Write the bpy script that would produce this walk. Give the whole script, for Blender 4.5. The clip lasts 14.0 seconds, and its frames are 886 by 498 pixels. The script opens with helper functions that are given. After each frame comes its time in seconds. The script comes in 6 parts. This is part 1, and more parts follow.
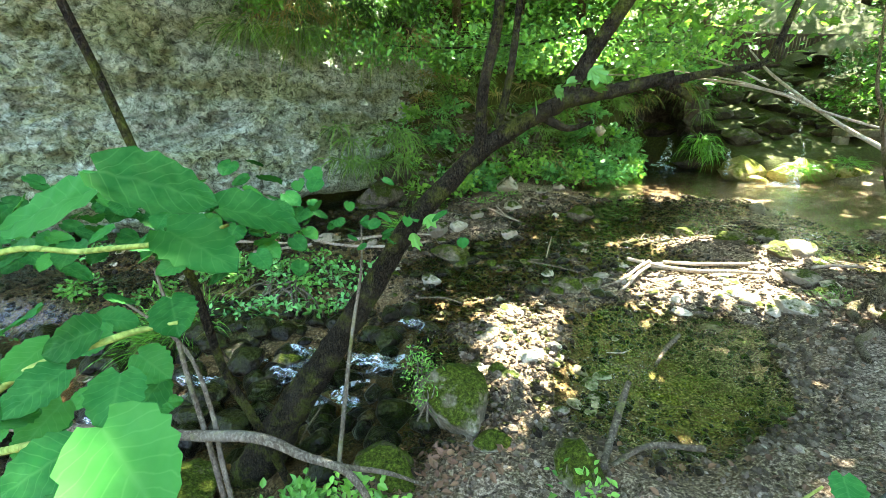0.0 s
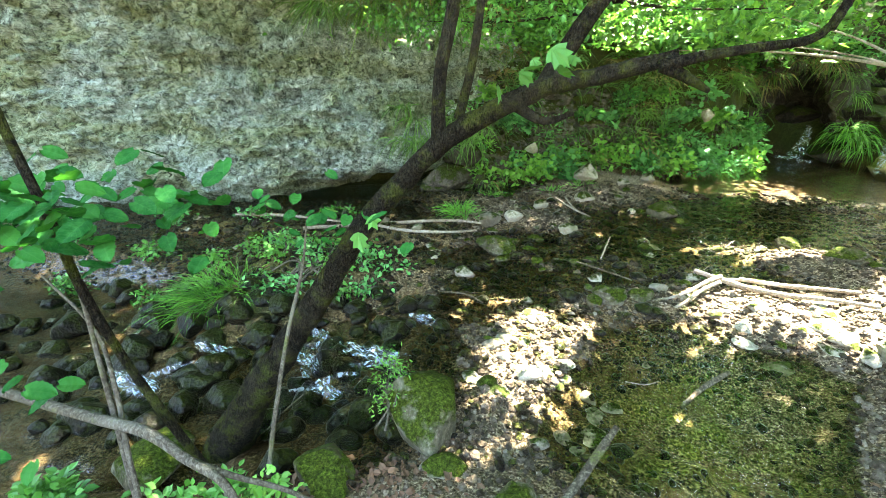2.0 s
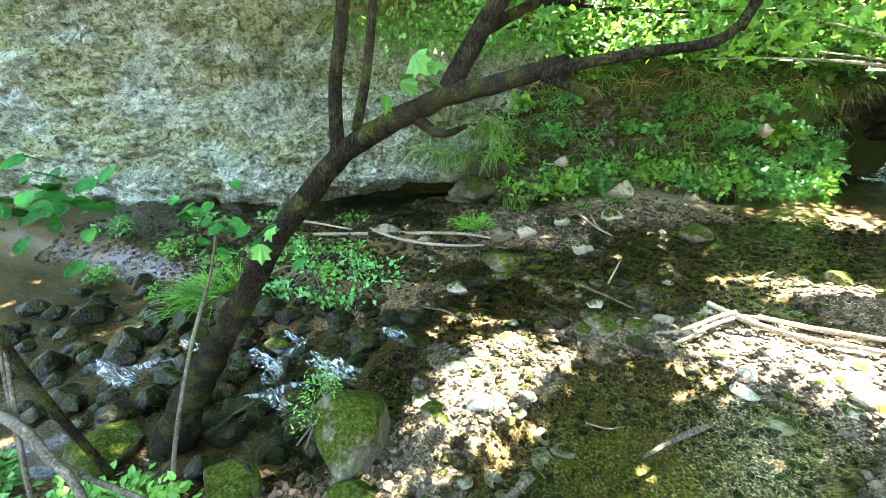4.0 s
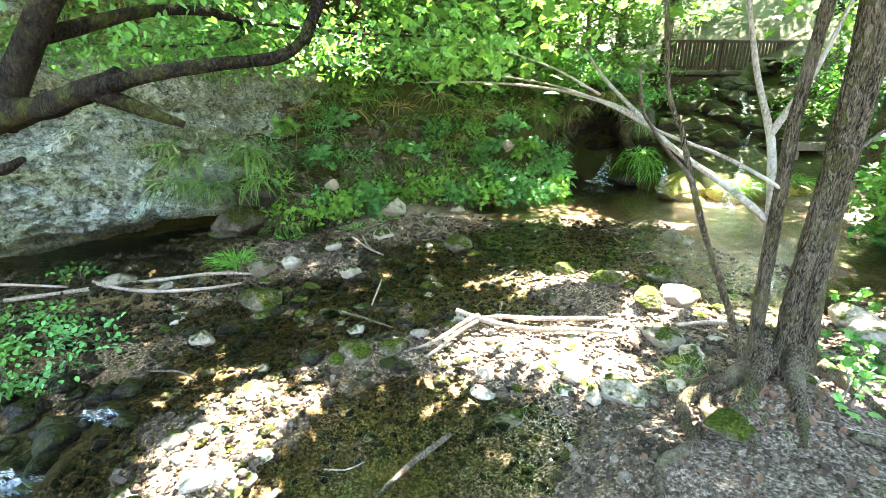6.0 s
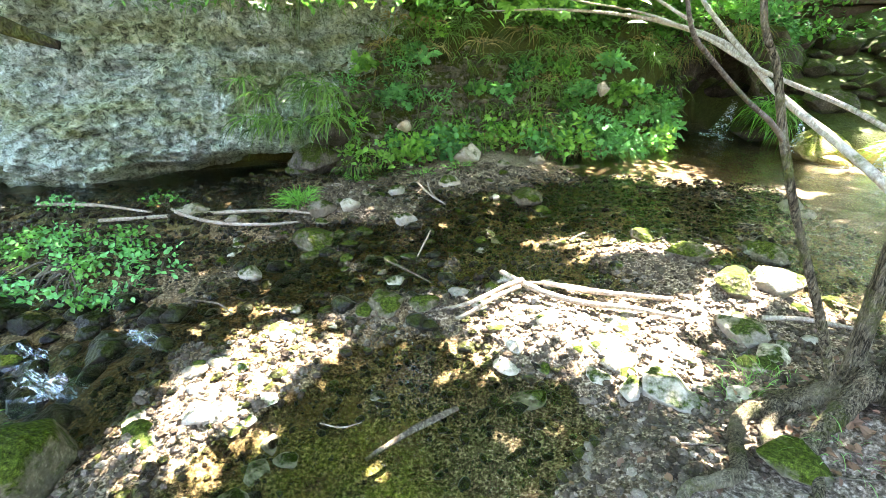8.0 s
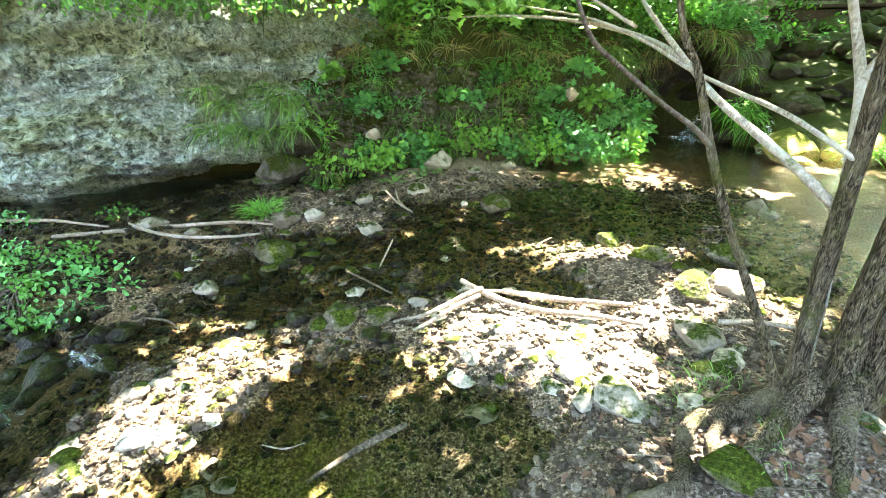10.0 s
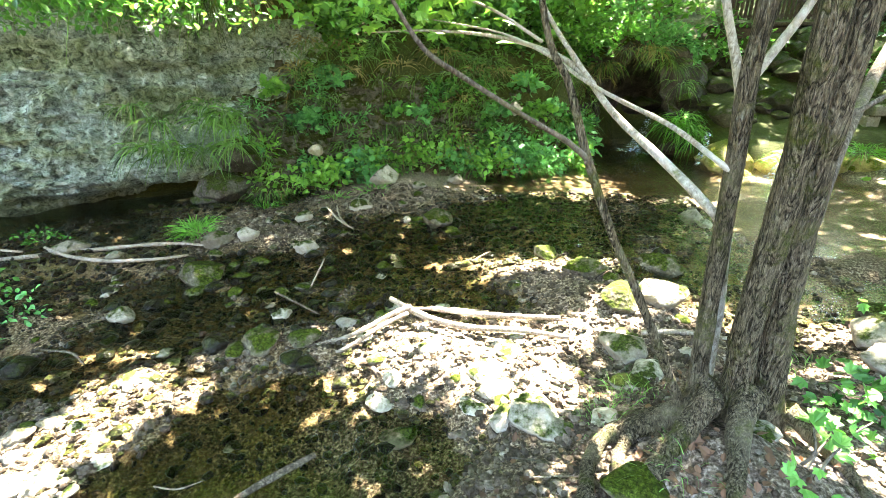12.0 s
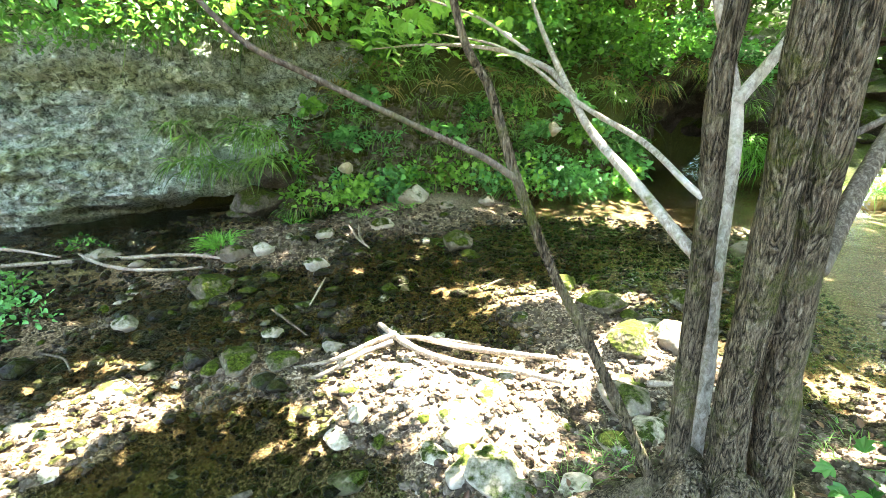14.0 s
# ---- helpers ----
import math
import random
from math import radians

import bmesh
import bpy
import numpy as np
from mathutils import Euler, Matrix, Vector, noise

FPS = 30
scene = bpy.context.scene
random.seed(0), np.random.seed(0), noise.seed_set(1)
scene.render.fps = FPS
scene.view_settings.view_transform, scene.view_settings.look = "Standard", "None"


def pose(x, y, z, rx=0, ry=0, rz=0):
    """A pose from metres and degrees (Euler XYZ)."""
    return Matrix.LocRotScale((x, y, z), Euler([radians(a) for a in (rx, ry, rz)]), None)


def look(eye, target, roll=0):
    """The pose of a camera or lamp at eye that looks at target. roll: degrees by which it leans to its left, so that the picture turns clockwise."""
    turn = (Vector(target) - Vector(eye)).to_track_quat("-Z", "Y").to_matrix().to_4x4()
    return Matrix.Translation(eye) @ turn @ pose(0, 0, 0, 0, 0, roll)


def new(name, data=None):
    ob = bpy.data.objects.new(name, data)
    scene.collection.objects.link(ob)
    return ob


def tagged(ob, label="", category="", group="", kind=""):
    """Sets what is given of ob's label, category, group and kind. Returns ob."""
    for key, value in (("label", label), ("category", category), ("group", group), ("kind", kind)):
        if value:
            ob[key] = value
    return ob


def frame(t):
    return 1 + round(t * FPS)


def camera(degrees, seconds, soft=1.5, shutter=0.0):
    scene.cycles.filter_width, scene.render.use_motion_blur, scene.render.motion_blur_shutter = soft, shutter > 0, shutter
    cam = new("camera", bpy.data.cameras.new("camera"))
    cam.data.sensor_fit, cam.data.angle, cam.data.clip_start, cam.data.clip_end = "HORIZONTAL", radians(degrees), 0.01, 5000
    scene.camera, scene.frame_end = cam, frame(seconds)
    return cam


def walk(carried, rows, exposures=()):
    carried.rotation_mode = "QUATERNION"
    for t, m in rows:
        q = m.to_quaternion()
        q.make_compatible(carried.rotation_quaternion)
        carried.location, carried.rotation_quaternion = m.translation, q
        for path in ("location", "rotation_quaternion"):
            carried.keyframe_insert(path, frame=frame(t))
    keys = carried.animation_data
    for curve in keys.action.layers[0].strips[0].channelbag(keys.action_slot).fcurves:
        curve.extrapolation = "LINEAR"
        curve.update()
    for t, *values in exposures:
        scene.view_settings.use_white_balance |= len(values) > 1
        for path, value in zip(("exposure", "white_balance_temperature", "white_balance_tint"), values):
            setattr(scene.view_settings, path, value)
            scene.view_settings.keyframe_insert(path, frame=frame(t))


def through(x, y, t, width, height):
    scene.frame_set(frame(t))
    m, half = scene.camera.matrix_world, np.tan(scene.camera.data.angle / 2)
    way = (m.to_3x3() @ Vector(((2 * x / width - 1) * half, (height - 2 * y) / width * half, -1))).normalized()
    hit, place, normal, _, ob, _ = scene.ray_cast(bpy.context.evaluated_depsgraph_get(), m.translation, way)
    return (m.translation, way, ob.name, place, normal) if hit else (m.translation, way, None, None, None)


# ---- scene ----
cam = camera(87.3, 14.0, soft=0.75)
PATH = [
    (0, (-0.039, -0.021, 2.29), (-0.027, 1.873, 1.646), 0.0),
    (0.5, (0.166, 0.116, 2.285), (0.185, 1.993, 1.596), 0.0),
    (1, (0.343, 0.279, 2.297), (0.339, 2.111, 1.494), -0.0),
    (1.5, (0.532, 0.366, 2.297), (0.295, 2.186, 1.504), 0.1),
    (2, (0.799, 0.42, 2.329), (0.359, 2.229, 1.597), 0.0),
    (2.2, (0.888, 0.449, 2.327), (0.477, 2.272, 1.614), 0.0),
    (4.3, (1.654, 0.919, 2.315), (0.918, 2.643, 1.618), -0.1),
    (4.5, (1.711, 0.97, 2.301), (1.08, 2.715, 1.556), -0.1),
    (5, (1.859, 1.101, 2.293), (1.567, 2.911, 1.492), -0.2),
    (5.5, (2.034, 1.176, 2.285), (1.9, 3.049, 1.597), -0.2),
    (6, (2.233, 1.243, 2.301), (2.245, 3.149, 1.693), -0.1),
    (6.5, (2.406, 1.344, 2.274), (2.696, 3.217, 1.637), -0.1),
    (7, (2.549, 1.51, 2.263), (2.798, 3.352, 1.524), 0.0),
    (7.5, (2.663, 1.61, 2.243), (2.533, 3.438, 1.44), 0.2),
    (7.7, (2.691, 1.637, 2.244), (2.308, 3.418, 1.417), 0.4),
    (9.8, (2.912, 1.813, 2.259), (2.498, 3.595, 1.450), -0.7),
    (10, (2.973, 1.810, 2.247), (2.625, 3.609, 1.446), -0.6),
    (10.5, (3.151, 1.826, 2.241), (2.837, 3.637, 1.453), -0.7),
    (11, (3.245, 1.830, 2.240), (2.951, 3.646, 1.455), -0.5),
    (11.5, (3.304, 1.889, 2.236), (3.040, 3.719, 1.474), -0.6),
    (12, (3.345, 1.963, 2.230), (3.118, 3.804, 1.483), -0.6),
    (12.5, (3.410, 2.018, 2.221), (3.172, 3.861, 1.481), -0.7),
    (13, (3.515, 2.066, 2.199), (3.190, 3.895, 1.458), -0.8),
    (13.5, (3.705, 2.174, 2.181), (3.278, 3.994, 1.471), -0.8),
    (14, (3.875, 2.343, 2.159), (3.383, 4.165, 1.497), -0.9),
]
walk(cam, [(t, look(eye, target, roll)) for t, eye, target, roll in PATH],
     [(0.0, 4.95, 7400, 5), (1.5, 5.17, 7500, 5), (5.0, 5.44, 7100, 11), (6.5, 5.5, 6900, 17), (10.0, 5.48, 7200, 12), (14.0, 5.38, 7300, 11)])

# ---- world, sun and exposure ----
SUN_ELEV, SUN_AZ = 60.0, 28.0      # azimuth from +y towards +x
se, sa = radians(SUN_ELEV), radians(SUN_AZ)
SUN = Vector((math.sin(sa) * math.cos(se), math.cos(sa) * math.cos(se), math.sin(se)))
world = bpy.data.worlds.new("sky")
scene.world = world
world.use_nodes = True
wn, wl_ = world.node_tree.nodes, world.node_tree.links
sky = wn.new("ShaderNodeTexSky")
sky.sky_type, sky.sun_disc = "NISHITA", False
sky.sun_elevation, sky.sun_rotation = se, sa
wl_.new(sky.outputs["Color"], wn["Background"].inputs["Color"])
wn["Background"].inputs["Strength"].default_value = 0.15
sun_data = bpy.data.lights.new("sun", "SUN")
sun_data.energy, sun_data.angle, sun_data.color = 4.2, radians(0.6), (1.0, 0.975, 0.94)
sun_ob = new("sun", sun_data)
sun_ob.matrix_world = look(SUN * 60, (0, 0, 0))

# ---- numeric helpers ----
rng = np.random.default_rng(7)


def lattice(i, j, k):
    v = np.sin(i * 127.1 + j * 311.7 + k * 74.7) * 43758.5453
    return v - np.floor(v)


def vnoise(x, y, z=0.0):
    """Value noise in 0..1 for arrays."""
    x, y, z = np.broadcast_arrays(np.asarray(x, float), np.asarray(y, float), np.asarray(z, float))
    xi, yi, zi = np.floor(x), np.floor(y), np.floor(z)
    fx, fy, fz = x - xi, y - yi, z - zi
    fx, fy, fz = fx * fx * (3 - 2 * fx), fy * fy * (3 - 2 * fy), fz * fz * (3 - 2 * fz)
    out = 0
    for a in (0, 1):
        for b in (0, 1):
            for c in (0, 1):
                wgt = (fx if a else 1 - fx) * (fy if b else 1 - fy) * (fz if c else 1 - fz)
                out = out + wgt * lattice(xi + a, yi + b, zi + c)
    return out


def fbm(x, y, z=0.0, octaves=4):
    total, amp, s = 0, 0.5, 1.0
    for i in range(octaves):
        total = total + amp * (vnoise(x * s + 17 * i, y * s + 5 * i, np.asarray(z) * s) - 0.5)
        amp, s = amp * 0.5, s * 2.03
    return total


def smooth(a, b, v):
    t = np.clip((np.asarray(v, float) - a) / (b - a), 0, 1)
    return t * t * (3 - 2 * t)


def mesh_from(name, verts, faces, material=None, shade=True):
    """A mesh from arrays; faces is an (n, k) array."""
    me = bpy.data.meshes.new(name)
    verts, faces = np.asarray(verts, np.float32), np.asarray(faces, np.int32)
    n, k = faces.shape
    me.vertices.add(len(verts))
    me.vertices.foreach_set("co", verts.ravel())
    me.loops.add(n * k)
    me.loops.foreach_set("vertex_index", faces.ravel())
    me.polygons.add(n)
    me.polygons.foreach_set("loop_start", np.arange(0, n * k, k, dtype=np.int32))
    me.polygons.foreach_set("use_smooth", np.full(n, shade))
    me.update(calc_edges=True)
    me.validate()
    if material:
        me.materials.append(material)
    return me


def part_of(name, me, parent=None, label=""):
    ob = new(name, me)
    if parent:
        ob.parent = parent
        ob.matrix_parent_inverse = parent.matrix_world.inverted() if parent.matrix_world != Matrix.Identity(4) else Matrix.Identity(4)
    if label:
        ob["label"] = label
    return ob


def part(name, bm, material, parent=None, label=""):
    """Links a bmesh as one mesh object under a thing or a part."""
    me = bpy.data.meshes.new(name)
    bm.to_mesh(me)
    bm.free()
    me.materials.append(material)
    for p in me.polygons:
        p.use_smooth = True
    return part_of(name, me, parent, label)


def thing(name, label, category, group="", kind="", me=None):
    return tagged(new(name, me), label, category, group, kind)


def grid_faces(nu, nv, wrap=False):
    i, j = np.meshgrid(np.arange(nu - 1), np.arange(nv if wrap else nv - 1), indexing="ij")
    a, b = i * nv + j, i * nv + (j + 1) % nv
    return np.stack([a, b, b + nv, a + nv], -1).reshape(-1, 4)


def spline(points, n):
    """Catmull-Rom through points (rows of any width)."""
    p = np.asarray(points, float)
    p = np.vstack([2 * p[0] - p[1], p, 2 * p[-1] - p[-2]])
    t = np.linspace(0, len(p) - 3 - 1e-6, n)
    i = t.astype(int)
    u = (t - i)[:, None]
    a, b, c, d = p[i], p[i + 1], p[i + 2], p[i + 3]
    return 0.5 * (2 * b + (c - a) * u + (2 * a - 5 * b + 4 * c - d) * u * u + (3 * b - a - 3 * c + d) * u ** 3)


def tube(points, radii, seg=10, n=None, rough=0.06, freq=9.0, seed=0.0):
    """Verts and faces of a tapering limb with an uneven surface, closed at the end."""
    pts = np.asarray(points, float)
    n = n or 6 * len(pts)
    q = spline(np.column_stack([pts, np.broadcast_to(radii, len(pts))]), n)
    c, r = q[:, :3], np.maximum(q[:, 3], 0.0015)
    t = np.gradient(c, axis=0)
    t /= np.linalg.norm(t, axis=1)[:, None] + 1e-9
    ref = np.where(np.abs(t[:, 2:3]) > 0.9, [[1.0, 0, 0]], [[0, 0, 1.0]])
    u = np.cross(t, ref)
    u /= np.linalg.norm(u, axis=1)[:, None]
    for k in range(1, n):
        if u[k] @ u[k - 1] < 0:
            u[k] = -u[k]
    v = np.cross(t, u)
    ang = np.arange(seg) / seg * 2 * np.pi
    d = u[:, None] * np.cos(ang)[None, :, None] + v[:, None] * np.sin(ang)[None, :, None]
    p = c[:, None] + d * r[:, None, None]
    bumps = fbm(p[..., 0] * freq + seed, p[..., 1] * freq, p[..., 2] * freq * 0.5, 3)
    p = c[:, None] + d * (r[:, None] * (1 + rough * 4 * bumps))[..., None]
    verts = np.vstack([p.reshape(-1, 3), c[-1:], c[:1]])
    f = grid_faces(n, seg, True)
    last, tip = (n - 1) * seg, n * seg
    caps = [(last + j, last + (j + 1) % seg, tip, tip) for j in range(seg)] + [((j + 1) % seg, j, tip + 1, tip + 1) for j in range(seg)]
    return verts, f, np.array(caps)


def limb_mesh(name, limbs, material):
    """One mesh out of several tubes."""
    vs, fs, ts, base = [], [], [], 0
    for limb in limbs:
        v, f, c = limb
        vs.append(v), fs.append(f + base), ts.append(c[:, :3] + base)
        base += len(v)
    me = bpy.data.meshes.new(name)
    me.from_pydata(np.vstack(vs).tolist(), [], np.vstack(fs).tolist() + np.vstack(ts).tolist())
    for p in me.polygons:
        p.use_smooth = True
    me.materials.append(material)
    return me


def unit(a):
    return a / (np.linalg.norm(a, axis=-1, keepdims=True) + 1e-9)


OVAL = (np.array([(0, 0, 0), (0.3, 0.28, 0.05), (0.3, 0.6, 0.04), (0, 1, -0.1), (-0.3, 0.6, 0.04), (-0.3, 0.28, 0.05)]), np.array([(0, 1, 2, 3), (0, 3, 4, 5)]))
SLIM = (np.array([(0, 0, 0), (0.16, 0.35, 0.03), (0, 1, -0.12), (-0.16, 0.35, 0.03)]), np.array([(0, 1, 2, 3)]))
LOBED = (np.array([(0, 0, 0), (0.22, 0.06, 0.02), (0.46, 0.3, 0.03), (0.3, 0.42, 0.03), (0.4, 0.72, 0.0), (0.16, 0.7, 0.02), (0, 1, -0.1),
                   (-0.16, 0.7, 0.02), (-0.4, 0.72, 0.0), (-0.3, 0.42, 0.03), (-0.46, 0.3, 0.03), (-0.22, 0.06, 0.02)]),
         np.array([(0, 1, 2, 3), (0, 3, 4, 5), (0, 5, 6, 6), (0, 6, 7, 7), (0, 7, 8, 9), (0, 9, 10, 11)]))


def leaves(name, pos, out, size, material, shape=OVAL, flat=0.7, droop=0.2, jitter=0.7):
    """Leaves at pos, growing towards out; size in metres, one each."""
    n = len(pos)
    y = unit(out + rng.normal(0, jitter, (n, 3)) - [0, 0, droop])
    nm = unit(np.array([0, 0, flat]) + rng.normal(0, 0.45, (n, 3)))
    x = unit(np.cross(y, nm))
    z = np.cross(x, y)
    tv, tf = shape
    size = np.broadcast_to(size, n) * rng.uniform(0.65, 1.25, n)
    w = pos[:, None] + size[:, None, None] * (tv[None, :, :1] * x[:, None] + tv[None, :, 1:2] * y[:, None] + tv[None, :, 2:] * z[:, None])
    if shape is LOBED:
        quad = np.array([f for f in tf if f[2] != f[3]])
        tri = np.array([f[:3] for f in tf if f[2] == f[3]])
        off = (np.arange(n) * len(tv))[:, None, None]
        faces = (quad[None] + off).reshape(-1, 4)
        tris = (tri[None] + off).reshape(-1, 3)
        me = bpy.data.meshes.new(name)
        me.from_pydata(w.reshape(-1, 3).tolist(), [], faces.tolist() + tris.tolist())
        me.materials.append(material)
        return me
    faces = (tf[None] + (np.arange(n) * len(tv))[:, None, None]).reshape(-1, 4)
    return mesh_from(name, w.reshape(-1, 3), faces, material, False)


def blades(name, pos, out, length, material, width=0.008, bend=1.0, segs=4):
    """Grass blades from pos, leaning towards out and arching down."""
    n = len(pos)
    d = unit(out + rng.normal(0, 0.35, (n, 3)))
    length = np.broadcast_to(length, n) * rng.uniform(0.55, 1.2, n)
    side = unit(np.cross(d, rng.normal(0, 1, (n, 3))))
    rows = []
    for k in range(segs + 1):
        s = k / segs
        c = pos + d * (length * s)[:, None] - np.array([0, 0, 1.0]) * (bend * length * s * s * 0.6)[:, None]
        wd = width * (1 - s) ** 0.7 + 0.0006
        rows.append(np.stack([c - side * wd / 2, c + side * wd / 2], 1))
    v = np.stack(rows, 1).reshape(n, -1, 3)
    f = np.array([(2 * k, 2 * k + 1, 2 * k + 3, 2 * k + 2) for k in range(segs)])
    return mesh_from(name, v.reshape(-1, 3), (f[None] + (np.arange(n) * 2 * (segs + 1))[:, None, None]).reshape(-1, 4), material, False)


# ---- materials ----
def material(name):
    m = bpy.data.materials.new(name)
    m.use_nodes = True
    nt = m.node_tree
    nt.nodes["Principled BSDF"].inputs["Specular IOR Level"].default_value = 0.06
    return m, nt, nt.nodes["Principled BSDF"]


def node(nt, kind, **values):
    nd = nt.nodes.new(kind)
    for key, value in values.items():
        nd.inputs[key.replace("_", " ")].default_value = value
    return nd


def ramp(nt, source, stops):
    r = nt.nodes.new("ShaderNodeValToRGB")
    while len(r.color_ramp.elements) < len(stops):
        r.color_ramp.elements.new(0.5)
    for e, (at, c) in zip(r.color_ramp.elements, stops):
        e.position, e.color = at, (*c, 1) if len(c) == 3 else c
    nt.links.new(source, r.inputs["Fac"])
    return r.outputs["Color"]


def coords(nt, scale=(1, 1, 1)):
    g = nt.nodes.new("ShaderNodeNewGeometry")
    mp = nt.nodes.new("ShaderNodeMapping")
    mp.inputs["Scale"].default_value = scale
    nt.links.new(g.outputs["Position"], mp.inputs["Vector"])
    return mp.outputs["Vector"]


def tex_noise(nt, vec, scale, detail=5.0, rough=0.6, dist=0.0):
    n = node(nt, "ShaderNodeTexNoise", Scale=scale, Detail=detail, Roughness=rough, Distortion=dist)
    nt.links.new(vec, n.inputs["Vector"])
    return n.outputs["Fac"]


def tex_vor(nt, vec, scale, out="Distance", feature="F1"):
    n = node(nt, "ShaderNodeTexVoronoi", Scale=scale)
    n.feature = feature
    nt.links.new(vec, n.inputs["Vector"])
    return n.outputs[out]


def mix(nt, fac, a, b, mode="MIX"):
    m = nt.nodes.new("ShaderNodeMix")
    m.data_type, m.blend_type = "RGBA", mode
    for sock, val in ((m.inputs[0], fac), (m.inputs[6], a), (m.inputs[7], b)):
        if isinstance(val, (int, float)):
            sock.default_value = val
        elif isinstance(val, tuple):
            sock.default_value = (*val, 1)
        else:
            nt.links.new(val, sock)
    return m.outputs[2]


def bump(nt, bsdf, height, strength, distance, under=None):
    b = node(nt, "ShaderNodeBump", Strength=strength, Distance=distance)
    nt.links.new(height, b.inputs["Height"])
    if under:
        nt.links.new(under, b.inputs["Normal"])
    if bsdf:
        nt.links.new(b.outputs["Normal"], bsdf.inputs["Normal"])
    return b.outputs["Normal"]


def leaf_material(name, dark, light, through=0.35, gloss=0.45):
    m, nt, b = material(name)
    g = nt.nodes.new("ShaderNodeNewGeometry")
    c = ramp(nt, g.outputs["Random Per Island"], [(0.0, dark), (0.6, tuple((d + l) / 2 for d, l in zip(dark, light))), (1.0, light)])
    v = tex_noise(nt, coords(nt), 1.3, 2)
    c = mix(nt, ramp(nt, v, [(0.4, (0, 0, 0)), (0.75, (0.8, 0.8, 0.8))]), c, tuple(min(1, x * 1.15) for x in light))
    nt.links.new(c, b.inputs["Base Color"])
    b.inputs["Roughness"].default_value = gloss
    b.inputs["Specular IOR Level"].default_value = 0.35
    t = nt.nodes.new("ShaderNodeBsdfTranslucent")
    nt.links.new(mix(nt, 1.0, c, (0.95, 1.0, 0.5), "MULTIPLY"), t.inputs["Color"])
    s = nt.nodes.new("ShaderNodeMixShader")
    s.inputs[0].default_value = through
    nt.links.new(b.outputs[0], s.inputs[1]), nt.links.new(t.outputs[0], s.inputs[2])
    nt.links.new(s.outputs[0], nt.nodes["Material Output"].inputs["Surface"])
    return m


LEAF_BRIGHT = leaf_material("leaf_bright", (0.04, 0.15, 0.02), (0.24, 0.5, 0.1), 0.42)
LEAF_MID = leaf_material("leaf_mid", (0.015, 0.08, 0.014), (0.14, 0.36, 0.075), 0.38)
LEAF_DARK = leaf_material("leaf_dark", (0.01, 0.045, 0.011), (0.05, 0.14, 0.04), 0.25)
LEAF_COOL = leaf_material("leaf_cool", (0.014, 0.09, 0.026), (0.17, 0.46, 0.15), 0.38)
GRASS = leaf_material("grass_blade", (0.007, 0.028, 0.006), (0.15, 0.3, 0.065), 0.28)
GRASS_FRESH = leaf_material("grass_fresh", (0.014, 0.075, 0.01), (0.16, 0.42, 0.06), 0.32)
GRASS_DRY = leaf_material("grass_dry", (0.1, 0.08, 0.03), (0.33, 0.27, 0.12), 0.25, 0.7)
LITTER = leaf_material("leaf_litter", (0.03, 0.015, 0.009), (0.16, 0.085, 0.045), 0.1, 0.7)


